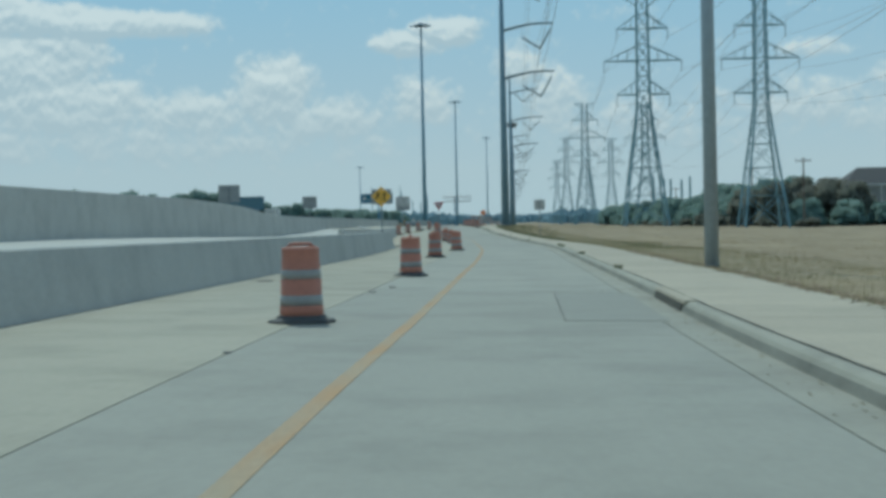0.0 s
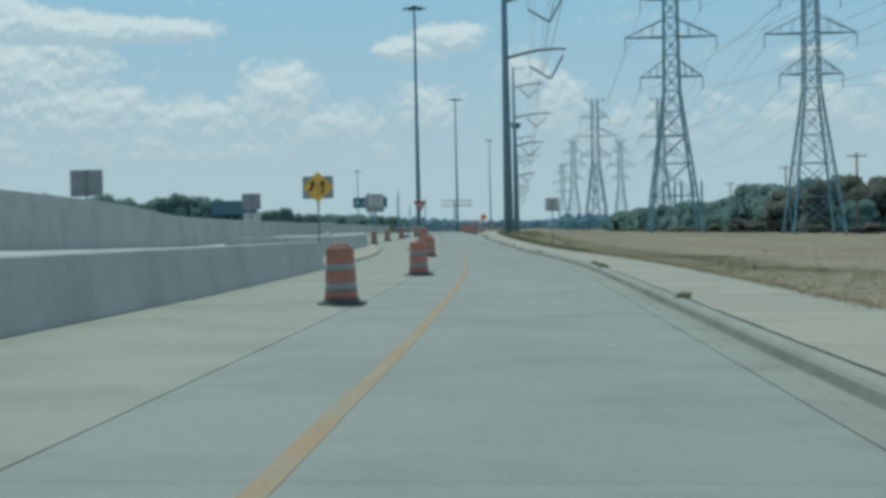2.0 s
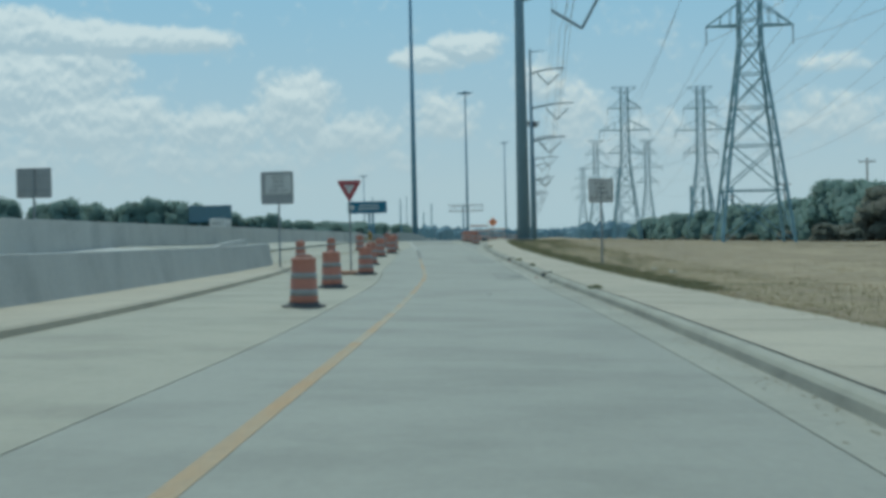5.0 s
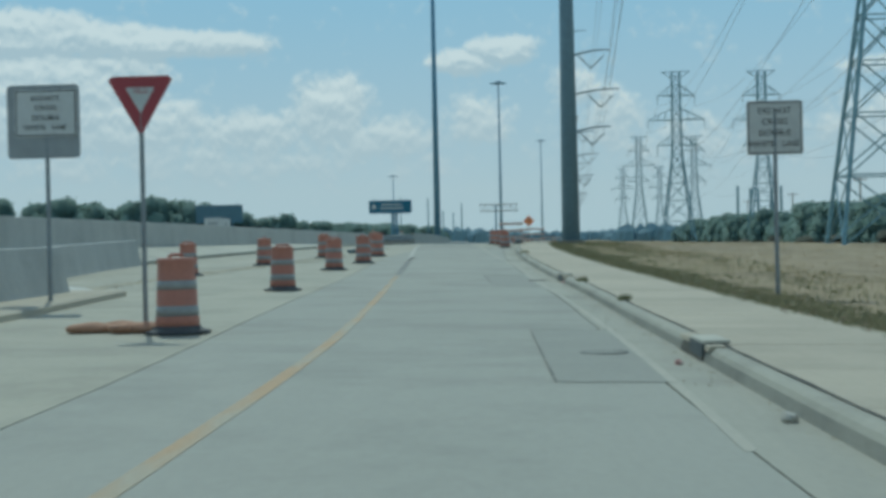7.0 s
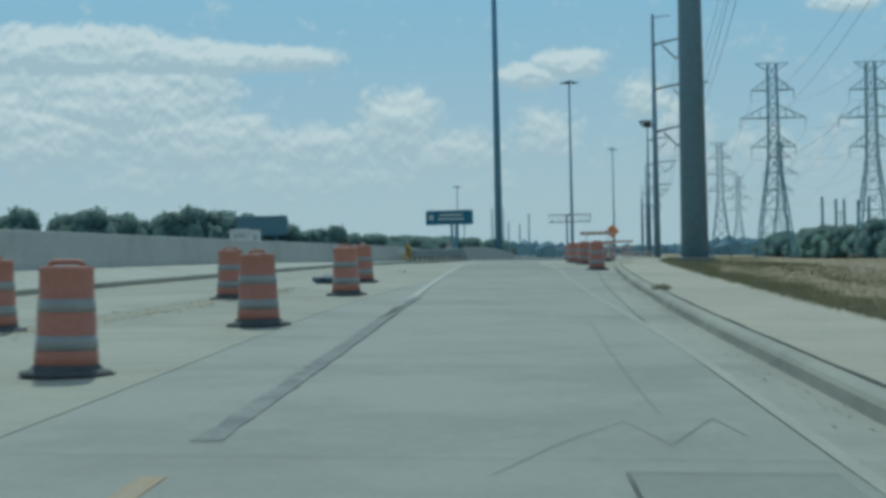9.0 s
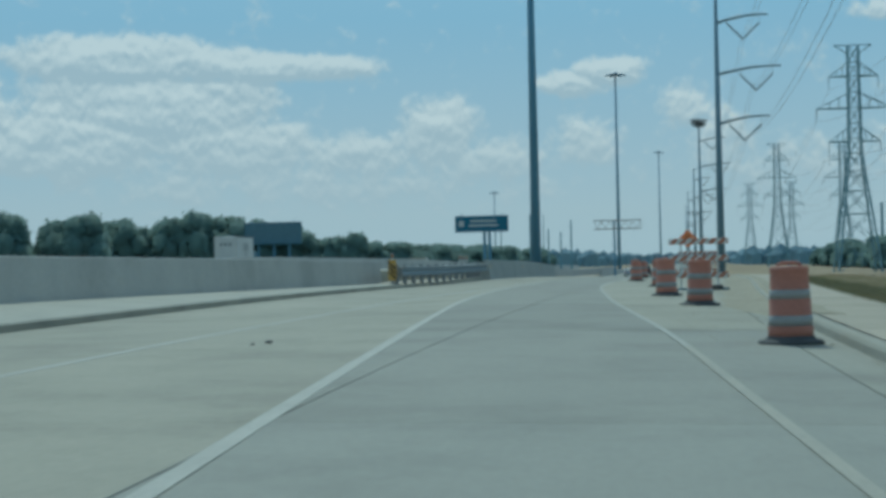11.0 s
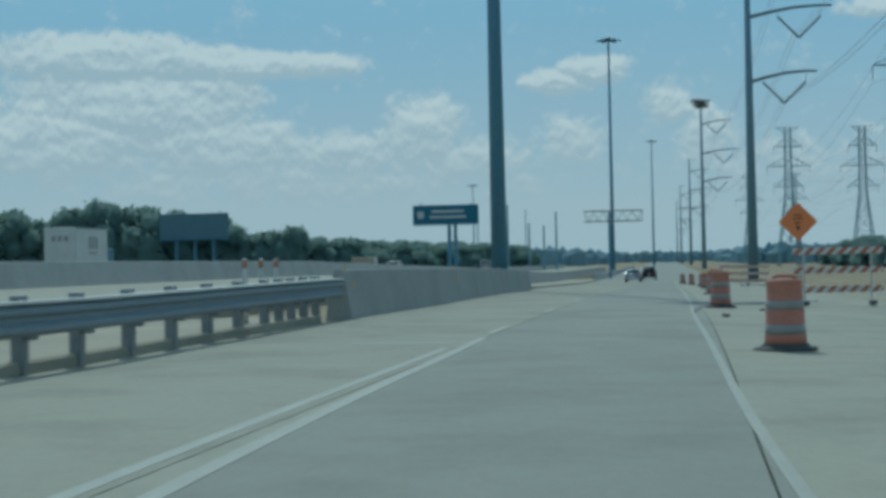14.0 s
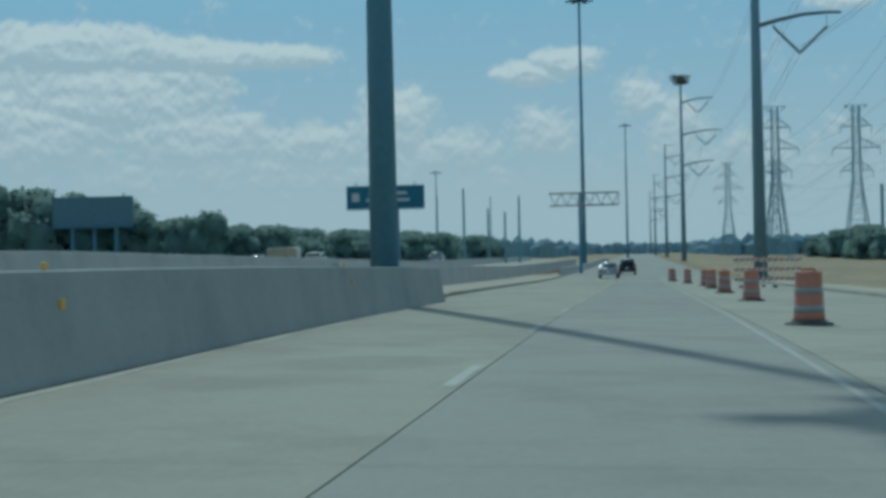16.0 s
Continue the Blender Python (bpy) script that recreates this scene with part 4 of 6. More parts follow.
def barricade(at, w, feet, turn=0.0, across=False):
    t = thing("barricade", at, "three-rail road barricade with orange and white slanting stripes", "barricade", "barricades on the shoulder", turn=turn)
    for k, z in enumerate((1.53, 1.0, 0.47)):
        stripes(t, w, z, 0.18, 1)
    for fx in feet:
        part("upright", box(bmesh.new(), (fx, 0.04, 0.82), (0.05, 0.05, 1.6), 0.005), M_wsign, t)
        part("foot", box(bmesh.new(), (fx - 0.12, -0.3, 0.035), (0.85, 0.09, 0.07), 0.01) if across else box(bmesh.new(), (fx, 0.0, 0.03), (0.06, 1.5, 0.06), 0.008), M_dark if across else M_galv, t)
        if not across or fx > 0:
            part("sandbag_weight", box(bmesh.new(), (fx - 0.14, -0.42, 0.1), (0.46, 0.3, 0.13), 0.06) if across else box(bmesh.new(), (fx, -0.5, 0.1), (0.2, 0.36, 0.1), 0.04), M_rubber, t)


barricade((-2.26, 253.9, surf(-2.26, 253.9)), 1.85, (-0.55, 0.6), 4, True)
barricade((-1.05, 303.8, surf(-1.05, 303.8)), 2.45, (-0.9, 0.9), -3)
barricade((0.6, 384.0, surf(0.6, 384)), 2.45, (-0.9, 0.9), 3)
barricade((2.3, 389.0, surf(2.3, 389)), 2.45, (-0.9, 0.9), -6)


def work_sign(at):
    z0 = at[2]
    t = thing("work_zone_sign", at, "orange diamond road-work sign on a low stand", "road sign")
    cz = 2.76 - z0
    part("sign_face", plate([(px, pz + cz) for px, pz in diamond(0.61)], 0.012, -0.02), M_osign, t, "orange diamond face")
    for px, pz, w, h in ((0, 0.2, 0.24, 0.035), (0, 0.09, 0.32, 0.035), (0, -0.04, 0.2, 0.035), (0, -0.19, 0.09, 0.12)):
        part("print_bar", plate(round_rect(w, h, 0.01, px, pz + cz), 0.003, -0.025), M_black, t, "dark unreadable print")
    for s in (-1, 1):
        part("post", rod(bmesh.new(), (s * 0.05, 0.0, 0.0), (s * 0.05, 0.0, cz + 0.3), 0.022, n=8), M_galv, t)
    st = bmesh.new()
    for a in (45, 135):
        c, s = math.cos(radians(a)), math.sin(radians(a))
        rod(st, (-0.7 * c, -0.7 * s, 0.02), (0.7 * c, 0.7 * s, 0.02), 0.025, n=6)
    part("stand", st, M_galv, t)


work_sign((-1.53, 309.9, surf(-1.53, 309.9)))


def chevron(at):
    t = thing("chevron_marker", at, "yellow and black slanted hazard marker at the wall end", "hazard marker")
    part("panel", plate(round_rect(0.34, 0.85, 0.03, 0, 0.62), 0.02, 0.0), M_chevron, t, "yellow face")
    for z in (0.52, 0.715, 0.91):
        part("stripe", plate([(-0.16, z), (0.16, z - 0.3), (0.16, z - 0.2), (-0.16, z + 0.1)], 0.003, -0.004), M_black, t, "black slanting bar")
    part("post", box(bmesh.new(), (0, 0.05, 0.3), (0.06, 0.05, 0.6)), M_galv, t)


chevron((-14.3, 268.3, surf(-14.3, 268.3) + 0.12))


# guard rail between the wall's end and the next barrier
def guard_rail():
    t = thing("guard_rail", (0, 0, 0), "galvanised double W-beam guard rail on steel posts", "guard rail")
    a, b = Vector((-14.0, 268.9, 0)), Vector((-12.9, 292.4, 0))
    path = lambda y: float(np.interp(y, (268.9, 292.4), (a.x, b.x)))
    sec = [(0.0, -0.16), (0.06, -0.12), (0.06, -0.07), (0.0, -0.02), (0.0, 0.02), (0.06, 0.07), (0.06, 0.12), (0.0, 0.16), (-0.012, 0.16), (0.045, 0.12), (0.045, 0.07), (-0.012, 0.02),
           (-0.012, -0.02), (0.045, -0.07), (0.045, -0.12), (-0.012, -0.16)]
    part("beam", sweep(bmesh.new(), path, 268.9, 292.4, [(o * 1.3, h * 1.15 + 0.665) for o, h in sec], step=2), M_rail, t)
    part("cap", sweep(bmesh.new(), path, 268.9, 292.4, [(0.08, 0.86), (0.08, 0.895), (-0.14, 0.895), (-0.14, 0.86)], step=2), M_rail_white, t, "bright top channel")
    ys = [268.9, 270.6, 272.5, 274.4, 276.3, 278.1, 280.0, 281.85, 283.65, 285.4, 287.1, 288.1, 289.0, 290.0, 291.0]
    for py in ys:
        z = surf(path(py), py)
        part("post", box(bmesh.new(), (path(py) - 0.22, py, z + 0.43), (0.16, 0.2, 1.06), 0.012), M_galv, t)
        part("block", box(bmesh.new(), (path(py) - 0.07, py, z + 0.62), (0.13, 0.15, 0.4), 0.008), M_galv, t)


guard_rail()


def tube_marker(at, h):
    """A slim flexible marker post: white tube, amber sleeve at the top, dark foot."""
    t = thing("marker_post", at, "slim white tubular marker post with an amber top", "marker post", "marker posts behind the guard rail")
    part("tube", lathe([(0.05, 0.05), (0.045, h - 0.02), (0.03, h)], 12), M_rail_white, t, smooth=True)
    part("sleeve", lathe([(0.052, h * 0.86), (0.052, h * 0.97), (0.046, h * 0.975), (0.046, h * 0.86)], 12), M_sand, t, "faded amber reflective sleeve", smooth=True)
    part("foot", lathe([(0.12, 0.0), (0.11, 0.04), (0.06, 0.07)], 10), M_rubber, t, "black rubber foot")
    return t


for mx, my in ((-13.75, 287.2), (-13.7, 288.3), (-13.65, 289.4), (-14.4, 269.0)):
    tube_marker((mx, my, VERGE_Z(my) - 0.03), 1.28)


# ---- masts, poles and towers ----
def mast(at, h, r0, r1, arms=6, label="tall tapered steel high-mast lamp with a ring of luminaires"):
    t = thing("high_mast_lamp", at, label, "street lamp", "high-mast lamps along the freeway")
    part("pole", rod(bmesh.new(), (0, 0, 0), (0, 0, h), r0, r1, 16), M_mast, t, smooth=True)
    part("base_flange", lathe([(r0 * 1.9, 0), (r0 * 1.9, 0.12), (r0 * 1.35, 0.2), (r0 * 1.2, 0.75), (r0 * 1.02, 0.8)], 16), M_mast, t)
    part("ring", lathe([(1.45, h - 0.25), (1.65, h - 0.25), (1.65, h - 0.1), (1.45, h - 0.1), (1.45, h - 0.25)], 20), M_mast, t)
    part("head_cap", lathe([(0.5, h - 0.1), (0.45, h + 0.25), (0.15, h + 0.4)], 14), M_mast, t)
    for k in range(3):
        a = 2 * math.pi * k / 3 + 0.4
        part("ring_arm", rod(bmesh.new(), (0.4 * math.cos(a), 0.4 * math.sin(a), h + 0.02), (1.5 * math.cos(a), 1.5 * math.sin(a), h - 0.16), 0.06, n=6), M_mast, t)
    for k in range(arms):
        a = 2 * math.pi * k / arms
        b = bmesh.new()
        box(b, (1.85, 0, h - 0.32), (0.8, 0.55, 0.26), 0.06, Matrix.Rotation(a, 4, "Z"))
        part("luminaire", b, M_mast, t)


mast((-13.85, 343.8, surf(-13.85, 343.8) + 0.02), 42.2, 0.44, 0.18)
mast((-11.5, 559.2, -1.1), 43.0, 0.38, 0.17)
mast((-1.75, 872.0, -1.0), 46.3, 0.4, 0.18)
mast((-71.3, 900.0, -0.6), 32.6, 0.34, 0.16)


def steel_pole(at, h, arms, vee, nest=False, r0=0.58, topbar=True):
    t = thing("transmission_pole", at, "tall steel transmission pole with three curved arms" + ("" if not nest else " under a nest"), "power pole", "" if nest else "steel transmission poles beside the road")
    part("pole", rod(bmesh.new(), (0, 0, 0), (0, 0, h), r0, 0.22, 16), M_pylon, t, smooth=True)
    part("base_plate", lathe([(r0 * 1.5, 0), (r0 * 1.5, 0.3), (r0 * 1.05, 0.32)], 16), M_kerb, t)
    for z, reach in arms:
        bm = bmesh.new()
        pts = [(0.1, z - 1.0), (reach * 0.25, z - 0.55), (reach * 0.55, z - 0.12), (reach * 0.85, z), (reach, z - 0.05)]
        rr = (0.22, 0.19, 0.165, 0.14, 0.12)
        for (a, b), (p, q) in zip(zip(pts, pts[1:]), zip(rr, rr[1:])):
            rod(bm, (a[0], 0, a[1]), (b[0], 0, b[1]), p, q, 8)
        arm = part("arm", bm, M_arm, t)
        tip = (reach + vee[1][0], z + vee[1][1])
        for sx, zz in ((reach + vee[0][0], z + vee[0][1]), (reach + vee[2][0], z + vee[2][1])):
            v = bmesh.new()
            rod(v, (sx, 0, z - 0.3), (sx, 0, zz), 0.03, n=5)
            rod(v, (sx, 0, zz), (tip[0], 0, tip[1]), 0.125, n=6)
            part("insulator", v, M_insul, arm, "grey V-string insulator")
    if topbar:
        bm = bmesh.new()
        rod(bm, (0, 0, h - 0.6), (2.9, 0, h - 0.35), 0.11, 0.07, 8)
        part("top_arm", bm, M_pylon, t)
    if nest:
        bm = bmesh.new()
        rnd = random.Random(5)
        for _ in range(420):
            a, r, z = rnd.uniform(0, 6.28), rnd.uniform(0.2, 1.0), rnd.uniform(0, 2.1)
            r *= 1.6 + 0.5 * z
            c = Vector((r * math.cos(a), r * math.sin(a), h + z))
            d = Vector((rnd.uniform(-1, 1), rnd.uniform(-1, 1), rnd.uniform(-0.35, 0.35))).normalized() * rnd.uniform(0.25, 0.6)
            rod(bm, c - d, c + d, 0.045, 0.03, 4)
        part("nest", bm, M_nest, t, "bulky twig nest")
    return t


POLES = ((2.0, 234.5), (5.52, 437.5), (9.1, 672.0), (12.7, 900.0), (14.7, 1135.0), (18.0, 1380.0))
for i, (px, py) in enumerate(POLES):
    zb = field_z(px, py) - 0.1
    zs = ((35.9, 7.2), (29.1, 7.3), (22.3, 7.3)) if i == 0 else ((35.8, 7.2), (28.5, 8.9), (21.5, 7.2))
    steel_pole((px, py, zb), (38.9 if i == 2 else 39.9) - zb, [(z - zb, r) for z, r in zs], ((-4.45, -2.0), (-1.9, -3.6), (-0.4, -0.9)) if i == 0 else ((-5.7, -1.1), (-3.5, -3.4), (-1.2, -1.2)), nest=(i == 2), topbar=(i != 2))


def lattice_tower(at):
    t = thing("lattice_tower", at, "steel lattice transmission tower with three pairs of cross-arms", "pylon", "lattice towers in the field")
    levels = [(0, 3.1), (4.6, 2.55), (8.6, 2.05), (12.0, 1.6), (15.0, 1.22), (17.6, 0.95), (19.8, 0.92), (22.0, 0.88), (24.3, 0.85), (26.6, 0.82), (28.9, 0.8), (31.0, 0.78), (33.4, 0.75)]
    corner = lambda k, w, z: Vector(((1, 1, -1, -1)[k] * w, (1, -1, -1, 1)[k] * w, z))
    for k in range(4):
        bm = bmesh.new()
        rings = []
        for z0, w0 in levels:
            c, g = corner(k, w0, z0), 0.12 if z0 < 17 else 0.085
            rings.append([bm.verts.new(c + Vector((dx * g, dy * g, 0))) for dx, dy in ((1, 1), (-1, 1), (-1, -1), (1, -1))])
        for a, b in zip(rings, rings[1:]):
            for i in range(4):
                bm.faces.new((a[i], a[(i + 1) % 4], b[(i + 1) % 4], b[i]))
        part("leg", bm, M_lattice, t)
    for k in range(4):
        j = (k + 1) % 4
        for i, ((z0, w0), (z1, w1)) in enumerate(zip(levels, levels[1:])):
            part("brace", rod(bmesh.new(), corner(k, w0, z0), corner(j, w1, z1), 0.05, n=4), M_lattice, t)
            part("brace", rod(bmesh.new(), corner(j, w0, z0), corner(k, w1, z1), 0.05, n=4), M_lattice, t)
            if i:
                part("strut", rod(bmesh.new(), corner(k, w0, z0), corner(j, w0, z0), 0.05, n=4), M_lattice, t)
    for z, reach, rise in ((19.3, 3.75, 2.1), (24.2, 5.5, 2.2), (28.9, 3.6, 2.0)):
        for s in (-1, 1):
            bm = bmesh.new()
            tip = Vector((s * reach, 0, z))
            for yy in (-0.85, 0.85):
                rod(bm, (s * 0.85, yy, z), tip, 0.085, n=4)
                rod(bm, (s * 0.82, yy, z + rise), tip, 0.06, n=4)
                for f in (0.3, 0.6):
                    lo, hi = Vector((s * 0.85, yy, z)).lerp(tip, f), Vector((s * 0.82, yy, z + rise)).lerp(tip, f * 0.92)
                    rod(bm, lo, hi, 0.032, n=4)
            arm = part("cross_arm", bm, M_lattice, t)
            part("insulator", rod(bmesh.new(), tip, tip - Vector((0, 0, 1.7)), 0.065, 0.05, 6), M_insul, arm, "hanging insulator string")
    bm = bmesh.new()
    for s in (-1, 1):
        rod(bm, (s * 0.75, 0, 32.2), (s * 2.7, 0, 33.5), 0.08, n=4)
        rod(bm, (0, 0, 33.5), (s * 2.7, 0, 33.5), 0.08, n=4)
    part("peak", bm, M_lattice, t)
    return t


TOWERS = ((22.0, 235.9, 23.5), (38.2, 233.0, 23.2), (25.9, 451.0, 23.3), (42.2, 450.0, 22.9), (31.9, 692.0, 24.9), (50.2, 688.0, 24.4), (37.5, 935.0, 24.5), (55.0, 930.0, 24.5))
tw = None
for tx, ty, tz in TOWERS:
    z = field_z(tx, ty) - 0.05
    if tw is None:
        tw = ob = lattice_tower((tx, ty, z))
    else:
        ob = copy_thing(tw, pose(tx, ty, z, 0, 0, 2))
    ob.scale = (1, 1, (tz - z) / 24.2)


def wires():
    """Conductors in shallow catenaries; each line of a route is one object."""
    def line(pts, sag, label):
        cu = bmesh.new()
        for a, b in zip(pts, pts[1:]):
            a, b = Vector(a), Vector(b)
            prev = a
            n = 12
            for i in range(1, n + 1):
                f = i / n
                p = a.lerp(b, f) - Vector((0, 0, sag * 4 * f * (1 - f)))
                rod(cu, prev, p, 0.022, n=3)
                prev = p
        tagged(part("power_cable", cu, M_wire), label, "cable", "conductors between the towers")
    for row in (0, 1):
        tow = [TOWERS[i] for i in range(row, 8, 2)]
        tow = [(tow[0][0] - 5, tow[0][1] - 235, 0)] + tow
        for z, reach in ((17.4, 3.75), (22.3, 5.5), (27.0, 3.6)):
            for s in (-1, 1):
                line([(x + s * reach, y, field_z(x, y) + z) for x, y, _ in tow], 4.5, "thin grey overhead conductor hung between lattice towers")
    pl = [(-0.5, 20.0)] + list(POLES)
    for z, off in ((32.6, 3.7), (25.4, 4.9), (18.5, 3.7)):
        for o in (-0.25, 0.25):
            line([(x + off + o, y, z) for x, y in pl], 3.5, "thin grey overhead conductor hung between steel poles")


wires()

# plain grey pole beside the sidewalk
t = thing("utility_pole", (5.72, 43.2, field_z(5.72, 43.2)), "plain grey steel utility pole in the grass verge", "utility pole")
part("pole", rod(bmesh.new(), (0, 0, -0.1), (0, 0, 13.0), 0.19, 0.15, 14), M_pole, t, smooth=True)
part("collar", lathe([(0.22, 0.0), (0.22, 0.05), (0.19, 0.06)], 14), M_kerb, t)


def wood_pole(at, h):
    t = thing("utility_pole", at, "weathered wooden utility pole with a cross-arm", "utility pole", "wooden poles along the houses")
    part("pole", rod(bmesh.new(), (0, 0, 0), (0, 0, h), 0.16, 0.11, 10), M_wood, t)
    part("cross_arm", box(bmesh.new(), (0, 0, h - 0.5), (2.4, 0.12, 0.14)), M_wood, t)
    for s in (-1.1, -0.5, 0.5, 1.1):
        part("insulator", rod(bmesh.new(), (s, 0, h - 0.43), (s, 0, h - 0.15), 0.06, 0.04, 6), M_insul, t)


for px, py, h in ((47.7, 253, 10.6), (52, 330, 12), (55, 420, 12), (58, 520, 12), (62, 640, 13)):
    wood_pole((px, py, field_z(px, py)), h)
for px, py, h in ((-29.9, 550, 6.8), (-26.1, 550, 3.6), (-23.5, 550, 3.0), (-21.3, 550, 5.4), (-44, 800, 14), (-52, 720, 12)):
    t = thing("utility_pole", (px, py, -1.0), "distant slim grey utility pole", "utility pole", "distant poles behind the freeway")
    part("pole", rod(bmesh.new(), (0, 0, 0), (0, 0, h + 6), 0.22, 0.14, 8), M_lattice, t)


for px, h in ((86.5, 24.3), (92.2, 23.2), (95.6, 23.0), (101.4, 22.6), (105.9, 24.0)):
    t = thing("utility_pole", (px, 880, field_z(px, 880)), "bare grey steel pole behind the far houses", "utility pole", "bare poles behind the houses")
    part("pole", rod(bmesh.new(), (0, 0, 0), (0, 0, h), 0.62, 0.55, 10), M_lattice, t)


# ---- signs and vehicles of the freeway ----
def billboard(at, w, h, zc, mat, label, cat, columns, bars):
    t = thing("billboard" if mat is M_dark else "highway_sign", at, label, cat)
    z0 = at[2]
    part("panel", box(bmesh.new(), (0, 0, zc - z0), (w, 0.35, h), 0.04), mat, t)
    for cx in columns:
        part("column", rod(bmesh.new(), (cx, 0.5, 0), (cx, 0.5, zc - z0 + h * 0.35), 0.3, 0.24, 12), M_mast, t)
    part("catwalk", box(bmesh.new(), (0, -0.5, zc - z0 - h / 2 - 0.12), (w, 0.8, 0.1)), M_mast, t)
    for cx in (-w * 0.38, w * 0.38):
        part("top_strut", box(bmesh.new(), (cx, 0.1, zc - z0 + h / 2 + 0.15), (0.12, 0.3, 0.45)), M_mast, t)
    for bx, bz, bw, bh in bars:
        part("print_bar", box(bmesh.new(), (bx, -0.185, zc - z0 + bz), (bw, 0.02, bh)), M_wsign, t, "pale unreadable print")


billboard((-34.0, 491.0, -0.5), 9.4, 2.75, 8.65, M_teal, "wide blue-green highway sign on a steel column", "highway sign", (0.4, 1.3), ((-3.6, 0.0, 0.9, 1.0), (0.3, 0.45, 4.6, 0.35), (0.3, -0.35, 5.2, 0.35)))
billboard((-75.6, 508.0, 0.2), 11.0, 4.0, 8.3, M_dark, "dark weathered back of a large roadside billboard", "billboard", (-3, 0, 3), ())


def gantry(at):
    t = thing("sign_gantry", at, "pale overhead sign truss on a single column", "sign gantry")
    bm = bmesh.new()
    for z in (8.3, 9.8):
        for yy in (-0.5, 0.5):
            rod(bm, (-4.2, yy, z), (4.2, yy, z), 0.1, n=6)
    for k in range(13):
        x = -4.2 + 0.7 * k
        rod(bm, (x, -0.5, 8.3 if k % 2 else 9.8), (x + 0.7 if k < 12 else x, -0.5, 9.8 if k % 2 else 8.3), 0.05, n=4)
    part("truss", bm, M_galv, t)
    part("column", rod(bmesh.new(), (-0.55, 0, 0), (-0.55, 0, 9.9), 0.2, 0.16, n=12), M_mast, t)


gantry((-10.35, 497.0, surf(-10.35, 497)))


def car(at, turn, paint, label, tall=1.0):
    t = thing("car", at, label, "car", turn=turn)
    L, W = 4.6, 1.82
    bm = bmesh.new()
    side = [(-2.3, 0.35), (-2.28, 0.85), (-1.9, 0.98), (-1.2, 1.0), (0.9, 0.98), (2.0, 0.85), (2.28, 0.65), (2.28, 0.3)]
    f = [bm.verts.new((-W / 2, y, z * tall)) for y, z in side]
    b = [bm.verts.new((W / 2, y, z * tall)) for y, z in side]
    bm.faces.new(f), bm.faces.new(b[::-1])
    for i in range(len(side)):
        j = (i + 1) % len(side)
        bm.faces.new((f[i], b[i], b[j], f[j]))
    bmesh.ops.bevel(bm, geom=list(bm.edges), offset=0.07, segments=2, affect="EDGES")
    part("body", bm, paint, t, smooth=True)
    bm = bmesh.new()
    back = -1.75 if tall < 1.1 else -2.15
    cab = [(back, 0.95), (back + 0.4, 1.42), (0.1, 1.45), (0.85, 0.97)]
    f = [bm.verts.new((-W / 2 + (0.08 if z < 1 else 0.2), y, z * tall)) for y, z in cab]
    b = [bm.verts.new((W / 2 - (0.08 if z < 1 else 0.2), y, z * tall)) for y, z in cab]
    bm.faces.new(f), bm.faces.new(b[::-1])
    for i in range(4):
        j = (i + 1) % 4
        bm.faces.new((f[i], b[i], b[j], f[j]))
    bmesh.ops.bevel(bm, geom=list(bm.edges), offset=0.06, segments=2, affect="EDGES")
    part("cabin", bm, paint, t, smooth=True)
    part("rear_window", box(bmesh.new(), (0, back + 0.19, 1.2 * tall), (1.25, 0.05, 0.42), 0.01, None), M_glass, t, "dark rear window")
    for s in (-1, 1):
        part("side_window", box(bmesh.new(), (s * 0.76, -0.5, 1.2 * tall), (0.06, 1.5, 0.3), 0.01), M_glass, t)
        part("tail_lamp", box(bmesh.new(), (s * 0.72, -2.3, 0.78 * tall), (0.32, 0.06, 0.16), 0.02), M_lamp_red, t, "red tail lamp")
        for wy in (-1.4, 1.4):
            w = part("wheel", rod(bmesh.new(), (s * 0.72, wy, 0.33), (s * 0.93, wy, 0.33), 0.33, n=20), M_tyre, t)
            part("rim", rod(bmesh.new(), (s * 0.93, wy, 0.33), (s * 0.94, wy, 0.33), 0.2, n=14), M_galv, w, "silver rim")
    part("bumper", box(bmesh.new(), (0, -2.32, 0.45), (1.7, 0.14, 0.26), 0.04), paint, t)
    part("number_plate", box(bmesh.new(), (0, -2.4, 0.62 * tall), (0.32, 0.02, 0.15)), M_wsign, t, "plain pale plate")


car((-7.4, 452.0, surf(-7.4, 452)), -2, M_silver, "silver sedan ahead on the road with its tail to the camera")
car((-5.4, 480.0, surf(-5.4, 480)), -2, M_navy, "dark sport utility vehicle ahead on the road", 1.2)


